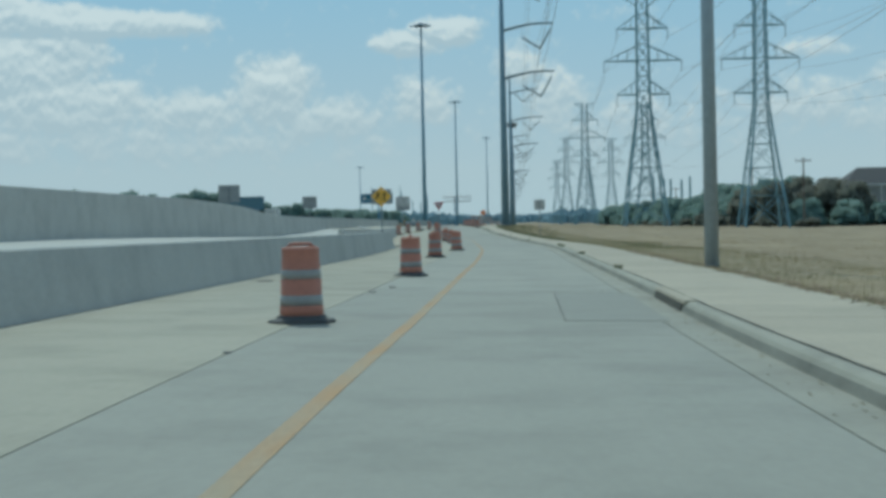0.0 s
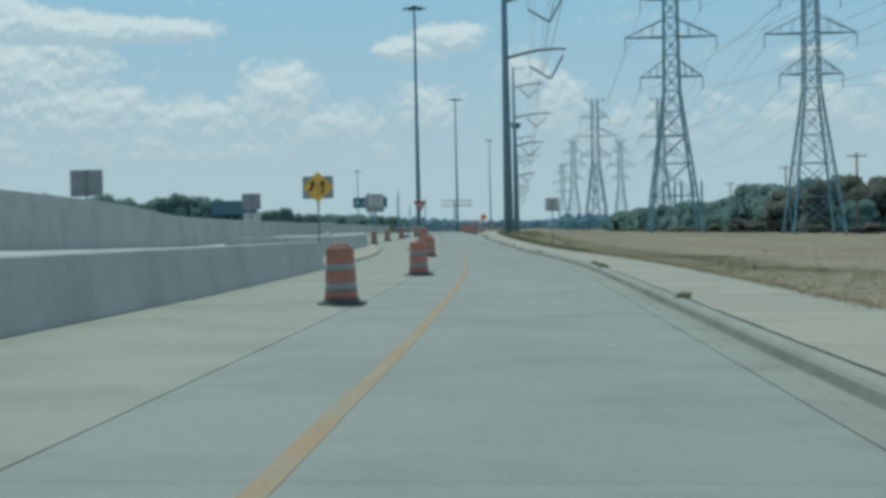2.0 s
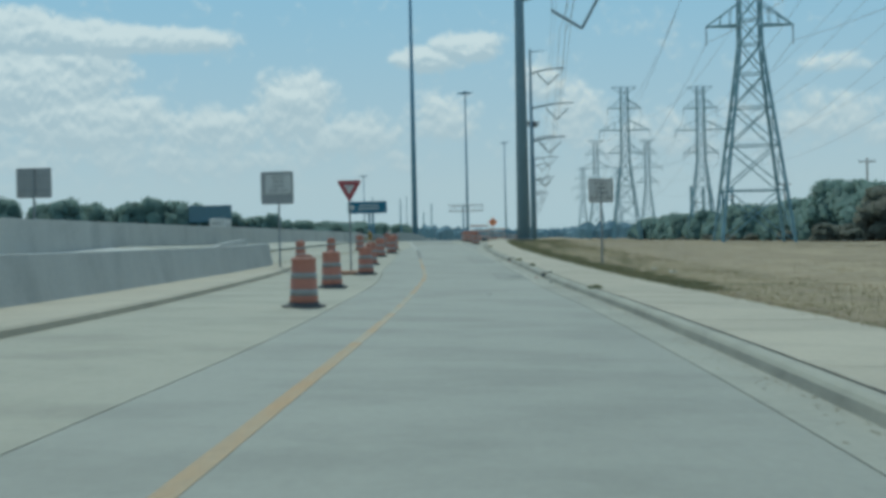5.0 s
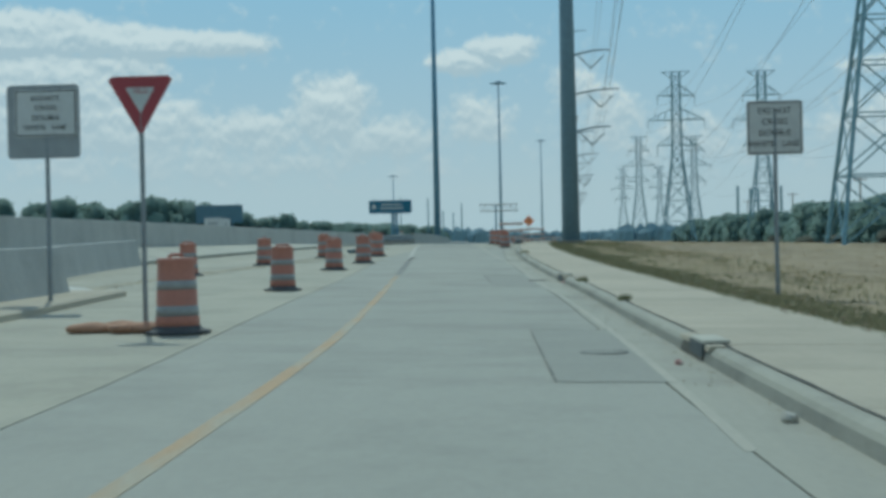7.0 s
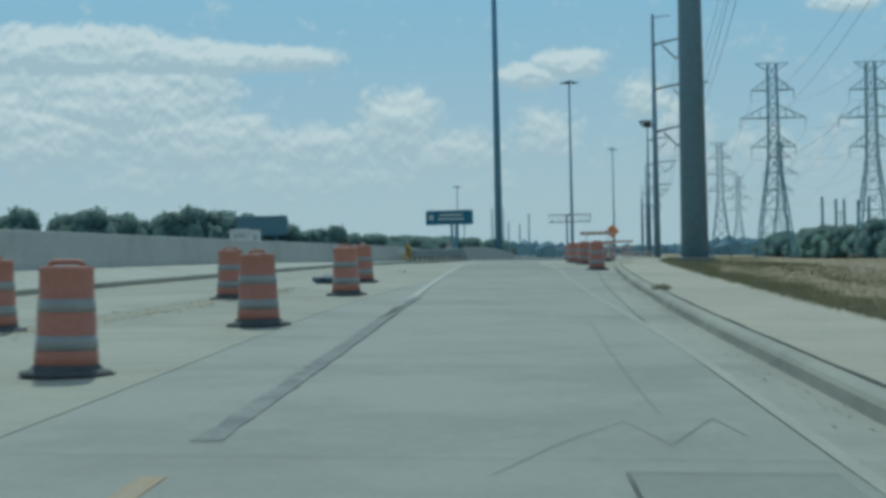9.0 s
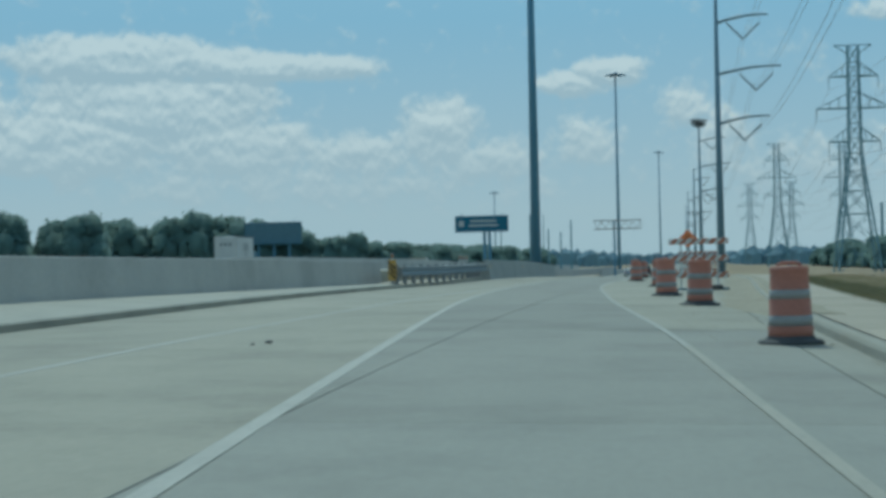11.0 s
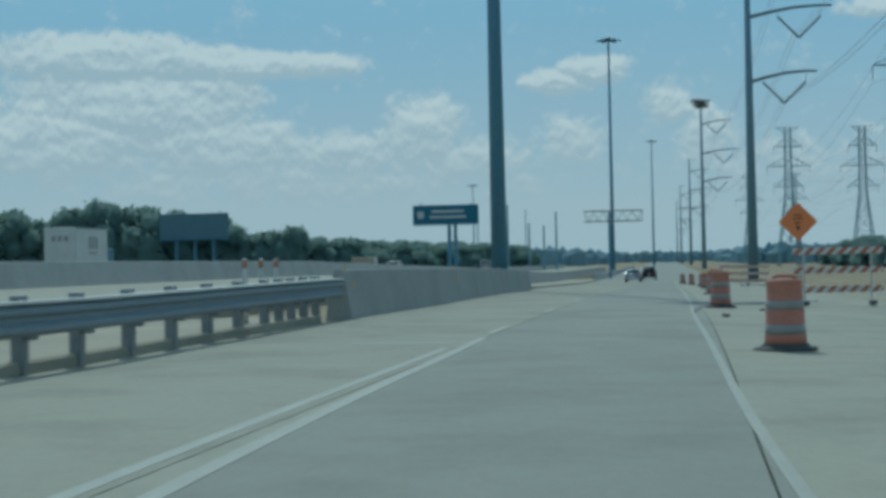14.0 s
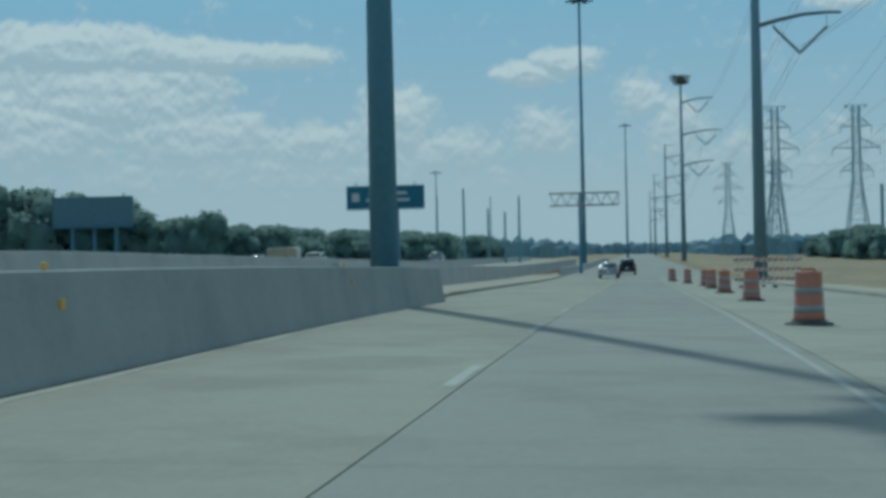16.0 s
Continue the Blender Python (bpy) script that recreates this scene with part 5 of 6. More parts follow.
def box_truck(at, l, w, h, label, cab=True):
    t = thing("truck", at, label, "truck")
    part("cargo_box", box(bmesh.new(), (0, 0, 1.15 + h / 2), (w, l, h), 0.06), M_truck, t)
    part("chassis", box(bmesh.new(), (0, 0.4, 0.85), (w * 0.8, l, 0.35)), M_dark, t)
    bm = box(bmesh.new(), (0, l / 2 + 1.1, 1.65), (w * 0.92, 1.9, 2.1), 0.2)
    part("cab", bm, M_dark, t, "dark cab")
    part("rear_door", box(bmesh.new(), (0, -l / 2 - 0.02, 1.15 + h / 2), (w * 0.92, 0.04, h * 0.94)), M_truck, t)
    for k in (-0.5, 0, 0.5):
        part("print_bar", box(bmesh.new(), (k, -l / 2 - 0.05, 1.15 + h * 0.72), (0.3, 0.02, 0.4)), M_gsign, t, "grey unreadable print")
    for k in (-0.6, 0.2, 1.0):
        part("print_bar", box(bmesh.new(), (w / 2 + 0.012, k, 1.15 + h * 0.62), (0.02, 0.5, 0.95)), M_gsign, t, "grey unreadable print")
    part("print_bar", box(bmesh.new(), (w / 2 + 0.012, 0.2, 1.15 + h * 0.36), (0.02, 2.1, 0.14)), M_gsign, t, "grey unreadable print")
    part("roof_rail", box(bmesh.new(), (w / 2 + 0.01, 0, 1.15 + h - 0.05), (0.05, l * 0.99, 0.1)), M_galv, t)
    for s in (-1, 1):
        for wy in (-l / 2 + 1.2, l / 2 + 0.8):
            part("wheel", rod(bmesh.new(), (s * w * 0.36, wy, 0.5), (s * w * 0.5, wy, 0.5), 0.5, n=18), M_tyre, t)


box_truck((-51.0, 384.0, 0.83), 7.5, 2.6, 3.15, "white box truck on the freeway behind the barriers")


def flatbed(at):
    t = thing("truck", at, "flatbed truck with a tan load on the freeway", "truck")
    part("bed", box(bmesh.new(), (0, 0, 1.1), (2.4, 6.5, 0.25), 0.03), M_dark, t)
    part("load", box(bmesh.new(), (0, -0.2, 1.85), (2.2, 5.6, 1.25), 0.2), M_soil, t, "tan tarpaulin load")
    part("cab", box(bmesh.new(), (0, 4.2, 1.5), (2.2, 1.8, 2.0), 0.2), M_rail_white, t, "white cab")
    for s in (-1, 1):
        for wy in (-2.2, -1.1, 4.2):
            part("wheel", rod(bmesh.new(), (s * 0.9, wy, 0.5), (s * 1.2, wy, 0.5), 0.5, n=18), M_tyre, t)


flatbed((-42.5, 470.0, 0.25))
for cx, cy, paint, label in ((-50.2, 470, M_rail_white, "white car on the freeway behind the barrier"), (-46.4, 476, M_silver, "silver car on the freeway behind the barrier"), (-36.0, 455, M_rail_white, "white car on the freeway behind the barrier"), (-31.0, 520, M_silver, "silver car on the freeway behind the barrier")):
    car((cx, cy, float(np.interp(cy, (440, 700), (0.3, -0.2)))), 0, paint, label, 1.25)


# ---- houses and trees ----
def house(at, w, d, h, roof, turn, wall):
    t = thing("house", at, "two-storey house with a grey shingle roof behind the trees", "house", turn=turn)
    part("wall", box(bmesh.new(), (0, 0, h / 2), (w, d, h)), wall, t)
    bm = bmesh.new()
    e = 0.5
    v = [bm.verts.new(p) for p in ((-w / 2 - e, -d / 2 - e, h), (w / 2 + e, -d / 2 - e, h), (w / 2 + e, d / 2 + e, h), (-w / 2 - e, d / 2 + e, h), (-w / 2 + w * 0.18, 0, h + roof), (w / 2 - w * 0.18, 0, h + roof))]
    for f in ((0, 1, 5, 4), (1, 2, 5), (2, 3, 4, 5), (3, 0, 4), (3, 2, 1, 0)):
        bm.faces.new([v[i] for i in f])
    part("roof", bm, M_roof, t)
    for k in (-1, 1):      # a covered balcony on two posts before the upper floor
        part("balcony_post", box(bmesh.new(), (k * 2.1 - 0.5, -d / 2 - 1.7, h * 0.5), (0.18, 0.18, h)), M_rail_white, t, "white balcony post")
    deck = part("balcony", box(bmesh.new(), (-0.5, -d / 2 - 0.9, 2.95), (4.6, 1.8, 0.2)), M_siding, t)
    part("railing", box(bmesh.new(), (-0.5, -d / 2 - 1.75, 3.95), (4.6, 0.07, 0.09)), M_rail_white, deck, "white handrail")
    for k in range(15):
        part("baluster", box(bmesh.new(), (-2.7 + 0.314 * k, -d / 2 - 1.75, 3.5), (0.05, 0.05, 0.85)), M_rail_white, deck)
    part("eave_board", box(bmesh.new(), (0, -d / 2 - e - 0.03, h - 0.02), (w + 2 * e, 0.06, 0.28)), M_rail_white, t, "white eave board")
    part("chimney", box(bmesh.new(), (w * 0.22, d * 0.1, h + roof * 0.8), (0.8, 0.8, roof * 1.1)), M_brick, t)
    for zz in (1.6, 4.5):
        for k in (-0.32, 0.0, 0.32):
            win = part("window", box(bmesh.new(), (k * w, -d / 2 - 0.02, zz), (1.2, 0.1, 1.5)), M_glass, t, "dark window")
            fr = bmesh.new()
            for c, s in (((k * w, -d / 2 - 0.06, zz + 0.78), (1.4, 0.08, 0.1)), ((k * w, -d / 2 - 0.06, zz - 0.78), (1.4, 0.08, 0.1)), ((k * w - 0.65, -d / 2 - 0.06, zz), (0.1, 0.08, 1.5)), ((k * w + 0.65, -d / 2 - 0.06, zz), (0.1, 0.08, 1.5))):
                box(fr, c, s)
            part("frame", fr, M_siding, win, "pale window frame")


house((66.5, 279.0, field_z(66.5, 279.0) - 0.05), 15.5, 11.0, 6.7, 3.0, 0, M_siding)


def tree_meshes(seed, h, r, leaf, trunk_h, count=4200, low=0.0):
    """A trunk with limbs, and a crown of overlapping lobes thick with small leaf sprays."""
    rnd = random.Random(seed)
    bm = bmesh.new()
    rod(bm, (0, 0, -0.2), (0.1, 0.05, trunk_h), 0.3, 0.2, 8)
    tips = []
    for k in range(8):
        a = 2 * math.pi * k / 8 + rnd.uniform(-0.3, 0.3)
        out = rnd.uniform(0.3, 0.72)
        tip = Vector((math.cos(a) * r * out, math.sin(a) * r * out, rnd.uniform(max(trunk_h, h * 0.35), h * (0.86 - 0.3 * out))))
        rod(bm, (0.1, 0.05, trunk_h * rnd.uniform(0.6, 1)), tip, 0.13, 0.05, 6)
        tips.append(tip)
    trunk = finish("trunk", bm, M_bark)
    lobes = [(t, r * rnd.uniform(0.36, 0.5)) for t in tips]
    lobes += [(Vector((math.cos(a) * r * 0.62, math.sin(a) * r * 0.62, low + r * rnd.uniform(0.3, 0.5))), r * rnd.uniform(0.36, 0.46)) for a in (0.4, 1.6, 2.8, 4.0, 5.3)]
    lobes += [(Vector((rnd.uniform(-0.35, 0.35) * r, rnd.uniform(-0.35, 0.35) * r, h - r * rnd.uniform(0.3, 0.45))), r * rnd.uniform(0.3, 0.42)) for _ in range(4)]
    lobes += [(Vector((0, 0, h * 0.5)), r * 0.62)]
    total = sum(lr * lr for _, lr in lobes)
    verts, faces, normals = [], [], []
    for c, lr in lobes:
        for _ in range(int(count * lr * lr / total)):
            d = Vector((rnd.gauss(0, 1), rnd.gauss(0, 1), rnd.gauss(0, 0.9))).normalized()
            bump = 1.0 + 0.22 * noise.noise(c + d * 2.6)
            p = c + d * lr * bump * (rnd.uniform(0.86, 1.05) if rnd.random() < 0.86 else rnd.uniform(1.0, 1.16))
            if p.z < low + 0.2:
                continue
            s = rnd.uniform(0.14, 0.34)
            q = (d * 0.8 + Vector((rnd.gauss(0, 0.33), rnd.gauss(0, 0.33), rnd.gauss(0, 0.33)))).to_track_quat("Z", "Y").to_matrix()
            o = len(verts)
            n = (d * 0.5 + Vector((0, 0, 0.9))).normalized()
            for v in ((1.25, 0, 0), (0.1, 0.75, 0.12), (-1.1, 0.1, 0), (0, -0.8, 0.12)):
                verts.append(tuple(p + q @ (Vector(v) * s)))
                normals.append(tuple(n))
            faces += [(o, o + 1, o + 3), (o + 1, o + 2, o + 3)]
    # the close mass of twigs and leaves inside each lobe
    for c, lr in lobes:
        bm = bmesh.new()
        bmesh.ops.create_icosphere(bm, subdivisions=2, radius=1.0)
        o = len(verts)
        for v in bm.verts:
            d = v.co.normalized()
            p = c + d * lr * 0.9 * (1.0 + 0.22 * noise.noise(c + d * 2.6) + 0.08 * noise.noise(c + d * 7.0))
            verts.append((p.x, p.y, max(low + 0.15, p.z)))
            normals.append(tuple((d * 0.5 + Vector((0, 0, 0.9))).normalized()))
        faces += [tuple(o + v.index for v in f.verts) for f in bm.faces]
        bm.free()
    me = bpy.data.meshes.new("crown")
    me.from_pydata(verts, [], faces)
    me.materials.append(leaf)
    me.polygons.foreach_set("use_smooth", [True] * len(faces))
    me.normals_split_custom_set_from_vertices(normals)      # the rounded mass of the crown catches the light
    return trunk, me


TALL = (9.5, 8.0, 10.5, 7.0, 6.5)
KINDS = [tree_meshes(3, 9.5, 4.6, M_leaf, 2.2), tree_meshes(8, 8.0, 4.4, M_leaf, 1.6), tree_meshes(12, 10.5, 5.2, M_leaf, 2.6), tree_meshes(21, 7.0, 3.6, M_leaf2, 1.8, 3400),
         tree_meshes(33, 6.5, 3.4, M_leaf2, 0.8, 3400, -0.1)]


def tree(px, py, pz, k, tall, label, group, wide=1.0):
    """One tree of the given height; wide stretches its spread."""
    t = thing("tree", (px, py, pz), label, "tree", group, turn=random.uniform(0, 360))
    s = tall / TALL[k]
    t.scale = (s * wide * random.uniform(0.95, 1.1), s * wide * random.uniform(0.95, 1.1), s)
    part("trunk", KINDS[k][0], None, t)
    part("crown", KINDS[k][1], None, t)


# beyond the freeway: two broad domed groups, a smaller one, and a low row: place, kind, height, spread
LEFT = ((-128, 508, 2, 14.2, 0.75), (-134, 512, 0, 13.0, 0.9), (-140, 508, 1, 13.4, 0.9), (-147, 512, 2, 13.6, 0.9), (-155, 506, 0, 13.8, 0.9), (-164, 500, 2, 14.0, 0.9),
        (-118, 510, 0, 13.0, 0.85), (-112, 506, 2, 13.6, 0.85), (-106, 510, 0, 12.8, 0.85), (-121, 516, 1, 12.2, 0.9), (-109, 516, 1, 12.4, 0.9), (-102, 514, 1, 11.0, 0.8),
        (-96, 510, 0, 12.9, 0.8), (-90.5, 509, 2, 13.6, 0.75), (-85.5, 512, 1, 12.8, 0.85), (-98, 516, 1, 12.2, 0.9), (-92, 518, 0, 12.6, 0.9), (-81, 515, 0, 12.2, 0.85),
        (-76, 516, 1, 11.2, 0.95), (-71, 514, 0, 9.6, 0.95), (-67, 513, 1, 7.8, 1.0), (-63.5, 510, 1, 8.2, 0.9), (-60, 509, 0, 9.0, 0.75), (-57, 513, 0, 7.2, 1.0), (-53, 516, 1, 6.9, 1.2),
        (-49, 522, 0, 6.6, 1.3), (-45, 530, 1, 6.3, 1.3), (-42, 545, 0, 6.0, 1.4), (-40, 566, 1, 6.0, 1.4), (-47, 552, 1, 6.5, 1.4), (-55, 540, 0, 7.0, 1.3), (-64, 540, 1, 7.4, 1.3))
for px, py, k, tall, wide in LEFT:
    tree(px, py, float(np.interp(-px, (30, 70, 150), (-0.6, -0.5, -0.3))), k, tall * 0.95, "broad dark green tree in a row beyond the freeway", "trees beyond the freeway", wide)
rnd = random.Random(14)
for _ in range(24):
    py = rnd.uniform(600, 820)
    px = float(np.interp(py, (600, 820), (-80, -52))) + rnd.uniform(-14, 34)
    tree(px, py, -0.8, rnd.choice((0, 1, 2)), rnd.uniform(6.4, 8.2), "broad dark green tree in a row beyond the freeway", "trees beyond the freeway", 1.3)
# the close row along the far side of the field, with a dusty brown thicket before the house
rnd = random.Random(4)
yy = 292.0
while yy < 800:
    px = rnd.uniform(41, 47) + float(np.interp(yy, (480, 800), (0, 13)))
    tree(px, yy, field_z(px, yy) - 0.1, rnd.choice((0, 1, 1, 2)), rnd.uniform(5.6, 8.2) * float(np.interp(yy, (320, 370, 480, 520, 800), (1, 0.87, 0.87, 0.95, 1.05))), "haze-pale green tree in the row before the houses", "trees before the houses", rnd.uniform(1.0, 1.25))
    yy += rnd.uniform(3.6, 6.0) * (1 if yy < 450 else 1.7)
for px, py, k, tall, wide in ((46.5, 268, 4, 7.4, 1.0), (50, 272, 4, 8.1, 1.0), (54, 270, 4, 7.9, 1.05), (58, 267, 4, 7.2, 1.0), (43.5, 280, 3, 6.4, 1.1), (48, 284, 0, 8.4, 0.9), (53, 286, 1, 8.6, 0.95), (57, 276, 3, 8.0, 1.0), (44, 288, 1, 7.2, 1.0), (50, 262, 1, 4.6, 1.2), (56, 260, 1, 4.2, 1.3), (62, 261, 1, 3.8, 1.3), (68, 262, 1, 3.4, 1.3), (74, 268, 0, 8.0, 1.0), (80, 264, 1, 7.6, 1.0)):
    tree(px, py, field_z(px, py) - 0.1, k, tall, "dusty brown thicket tree before the house" if k > 2 else "haze-pale green tree beside the house", "trees before the houses", wide)
for _ in range(26):
    py = rnd.uniform(238, 420)
    px = rnd.uniform(34, 41) + (py < 262) * 6
    tree(px, py, field_z(px, py) - 0.05, 4, rnd.uniform(0.9, 2.1), "low olive shrub at the edge of the field", "shrubs along the field", 1.5)

# far woods on the skyline, with the haze put into their colour
verts, faces = [], []
rnd = random.Random(9)
for _ in range(5200):
    a = rnd.uniform(-0.42, 0.42)
    d = rnd.uniform(900, 2200)
    px, py = math.sin(a) * d, math.cos(a) * d
    if -30 < px - (py - 700) * 0.012 < 36 and py < 1500:
        continue
    h = rnd.uniform(4, 9.5) * (1.0 + 0.25 * noise.noise((px * 0.01, py * 0.01, 3)))
    w = rnd.uniform(3.5, 7)
    o = len(verts)
    for i in range(6):
        t6 = 2 * math.pi * i / 6
        verts.append((px + w * math.cos(t6) * rnd.uniform(0.7, 1.2), py + w * math.sin(t6), -1.2))
        verts.append((px + w * 0.75 * math.cos(t6) * rnd.uniform(0.7, 1.2), py + w * 0.75 * math.sin(t6), -1.0 + h * rnd.uniform(0.55, 0.85)))
    verts.append((px, py, -1.0 + h))
    for i in range(6):
        j = (i + 1) % 6
        faces += [(o + 2 * i, o + 2 * j, o + 2 * j + 1, o + 2 * i + 1), (o + 2 * i + 1, o + 2 * j + 1, o + 12)]
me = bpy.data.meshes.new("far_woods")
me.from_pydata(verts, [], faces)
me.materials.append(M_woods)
tagged(new("far_woods", me), "low haze-blue line of distant woods on the skyline", "woods", kind="stuff")


# ---- grass, weeds and litter ----
def tufts(name, count, area, height, mat, seed, label, cat, blades=4, near=True):
    rnd = random.Random(seed)
    verts, faces = [], []
    for _ in range(count):
        px, py = area(rnd)
        pz = field_z(px, py)
        for _b in range(blades):
            a, h = rnd.uniform(0, 6.28), height * rnd.uniform(0.5, 1.3)
            bx, by = px + rnd.uniform(-0.15, 0.15), py + rnd.uniform(-0.15, 0.15)
            w = 0.006 + 0.06 * h
            lx, ly = rnd.uniform(-0.5, 0.5) * h, rnd.uniform(-0.5, 0.5) * h
            o = len(verts)
            verts += [(bx - w * math.cos(a), by - w * math.sin(a), pz - 0.02), (bx + w * math.cos(a), by + w * math.sin(a), pz - 0.02), (bx + lx, by + ly, pz + h)]
            faces.append((o, o + 1, o + 2))
    me = bpy.data.meshes.new(name)
    me.from_pydata(verts, [], faces)
    me.materials.append(mat)
    me.normals_split_custom_set_from_vertices([(0, 0, 1)] * len(verts))
    return tagged(new(name, me), label, cat, kind="stuff")


def verge_area(rnd):
    py = rnd.uniform(15, 300)
    return KERB(py) + walk_w(py) + rnd.random() ** 1.6 * 5.0 - 0.05, py


def green_area(rnd):
    while True:
        py = rnd.uniform(128, 300)
        out = rnd.random() ** 1.3 * 2.6
        if out < 1.15 + 1.3 * noise.noise((py * 0.12, 3.0, 0.0)) + 0.8 * noise.noise((py * 0.6, 7.0, 0.0)):
            return KERB(py) + walk_w(py) + out - 0.08, py


def field_area(rnd):
    py = rnd.uniform(25, 330)
    return KERB(py) + walk_w(py) + 3 + rnd.random() ** 1.3 * 38, py


def weed_area(rnd):
    c = rnd.choice(((2.4, 222, 1.6, 10), (1.5, 238, 1.5, 12), (8.0, 100, 1.2, 10), (5.5, 170, 1.0, 20), (3.5, 195, 1.2, 14)))
    py = c[1] + rnd.gauss(0, c[3])
    return max(c[0], KERB(py) + walk_w(py) + 0.3) + abs(rnd.gauss(0, c[2])), py


tufts("verge_grass", 26000, verge_area, 0.05, M_verge, 1, "patchy dry grass along the sidewalk edge", "grass", 4)
tufts("green_grass", 15000, green_area, 0.075, M_green, 5, "ragged olive green grass along the sidewalk edge", "grass", 4)
tufts("field_grass", 24000, field_area, 0.06, M_grass, 2, "dry straw grass across the field", "grass", 4)
tufts("weeds", 1300, weed_area, 0.1, M_weed, 3, "low green weeds round the pole bases", "weeds", 5)


def weed_clump(at, r, seed):
    rnd = random.Random(seed)
    verts, faces = [], []
    for _ in range(150):
        a, d = rnd.uniform(0, 6.28), rnd.random() * r
        bx, by = d * math.cos(a), d * math.sin(a) * 2.5
        h = rnd.uniform(0.03, 0.15) * (1 - 0.5 * d / r)
        o = len(verts)
        w = rnd.uniform(0.008, 0.022)
        verts += [(bx - w, by, 0), (bx + w, by, 0), (bx + rnd.uniform(-0.12, 0.12), by + rnd.uniform(-0.12, 0.12), h)]
        faces.append((o, o + 1, o + 2))
    me = bpy.data.meshes.new("weed_clump")
    me.from_pydata(verts, [], faces)
    me.materials.append(M_weed)
    ob = new("weed_clump", me)
    ob.matrix_basis = pose(*at)
    tagged(ob, "low weed clump growing from the kerb joint", "weed", "weeds in the kerb joint", kind="stuff")


for i, wy in enumerate((41.5, 62.6, 86.3, 87.5, 91.5, 129.7, 155.8, 165.3, 196.0)):
    weed_clump((KERB(wy) + 0.22, wy, surf(KERB(wy), wy) + 0.14), 0.08 + 0.04 * (i % 3), i)

# storm inlets: dark solids paint the shaded throats in the kerb face under a pale lintel
for iy, length in ((23.2, 4.8), (144.7, 1.7), (168.4, 1.7)):
    t = thing("storm_inlet", (0, 0, 0), "storm drain inlet with a dark throat in the kerb face", "storm drain", kind="structure")
    part("throat", sweep(bmesh.new(), KERB, iy, iy + length, ((-0.012, 0.0), (-0.012, 0.02), (0.02, 0.115), (0.07, 0.115), (0.07, 0.0)), step=0.5), M_dirt_shade, t, "dark solid painting the throat's shade")
    part("lintel", sweep(bmesh.new(), KERB, iy - 0.3, iy + length + 0.3, ((0.015, 0.12), (0.03, 0.165), (0.19, 0.17), (0.19, 0.12)), step=0.5), M_walk, t, "pale concrete lintel")

for iy in (144.7, 168.8):
    x0 = KERB(iy)
    t = thing("inlet_hood", (x0, iy, surf(x0, iy)), "pale concrete inlet box with its mouth painted dark", "storm drain", kind="structure", turn=math.degrees(math.atan(-(KERB(iy + 1) - KERB(iy - 1)) / 2)))
    # closed block, coloured dark for the shade inside the mouth
    part("well", box(bmesh.new(), (0.115, 0.5, 0.075), (0.24, 0.96, 0.2), 0.01), M_throat, t, "dark block painting the mouth's shade")
    part("slab", box(bmesh.new(), (0.14, 0.52, 0.185), (0.27, 1.0, 0.035), 0.012), M_strip, t)
for mx, my in ((1.07, 145.9), (0.22, 169.9)):
    mh = thing("manhole_cover", (mx, my, surf(mx, my) + 0.005), "round iron manhole cover set in the lane", "manhole cover", "manhole covers in the lane")
    part("ring", lathe([(0.25, 0.0), (0.25, 0.007), (0.215, 0.009), (0.215, 0.0)], 24), M_skid, mh)
    part("lid", lathe([(0.208, 0.0), (0.208, 0.006), (0.04, 0.008)], 24), M_skid if my > 150 else M_patch, mh, "dark iron lid" if my > 150 else "grey iron lid")

# hairline cracks in the lane
for pts in (((-1.92, 173.4), (-1.61, 174.7), (-1.24, 175.8), (-0.98, 174.6), (-0.68, 176.0), (-0.52, 175.1)), ((-1.67, 188.1), (-1.4, 182.7), (-1.18, 178.8), (-1.01, 176.3)),
            ((1.05, 124.0), (0.98, 127.5), (1.1, 131.0)), ((-0.55, 71.5), (-0.2, 71.7), (0.25, 71.6))):
    bm = bmesh.new()
    rows = []
    for cx, cy in pts:
        w = random.uniform(0.003, 0.006)
        rows.append([bm.verts.new((cx + s * w, cy - s * w, surf(cx, cy) + 0.006)) for s in (-1, 1)])
    for p, q in zip(rows, rows[1:]):
        bm.faces.new((p[0], p[1], q[1], q[0]))
    tagged(part("pavement_crack", bm, M_crack), "thin wandering crack in the concrete lane", "crack", kind="structure")


def litter(at, s, seed, mat, label):
    rnd = random.Random(seed)
    bm = bmesh.new()
    bmesh.ops.create_icosphere(bm, subdivisions=2, radius=1)
    for v in bm.verts:
        k = 1 + 0.5 * noise.noise(v.co * 1.6 + Vector((seed, 0, 0)))
        v.co = Vector((v.co.x * s[0] * k, v.co.y * s[1] * k, max(-s[2] * 0.5, v.co.z * s[2] * k)))
    ob = part("litter", bm, mat)
    ob.matrix_basis = pose(at[0], at[1], at[2] + s[2] * 0.5, 0, 0, rnd.uniform(0, 180))
    tagged(ob, label, "litter")


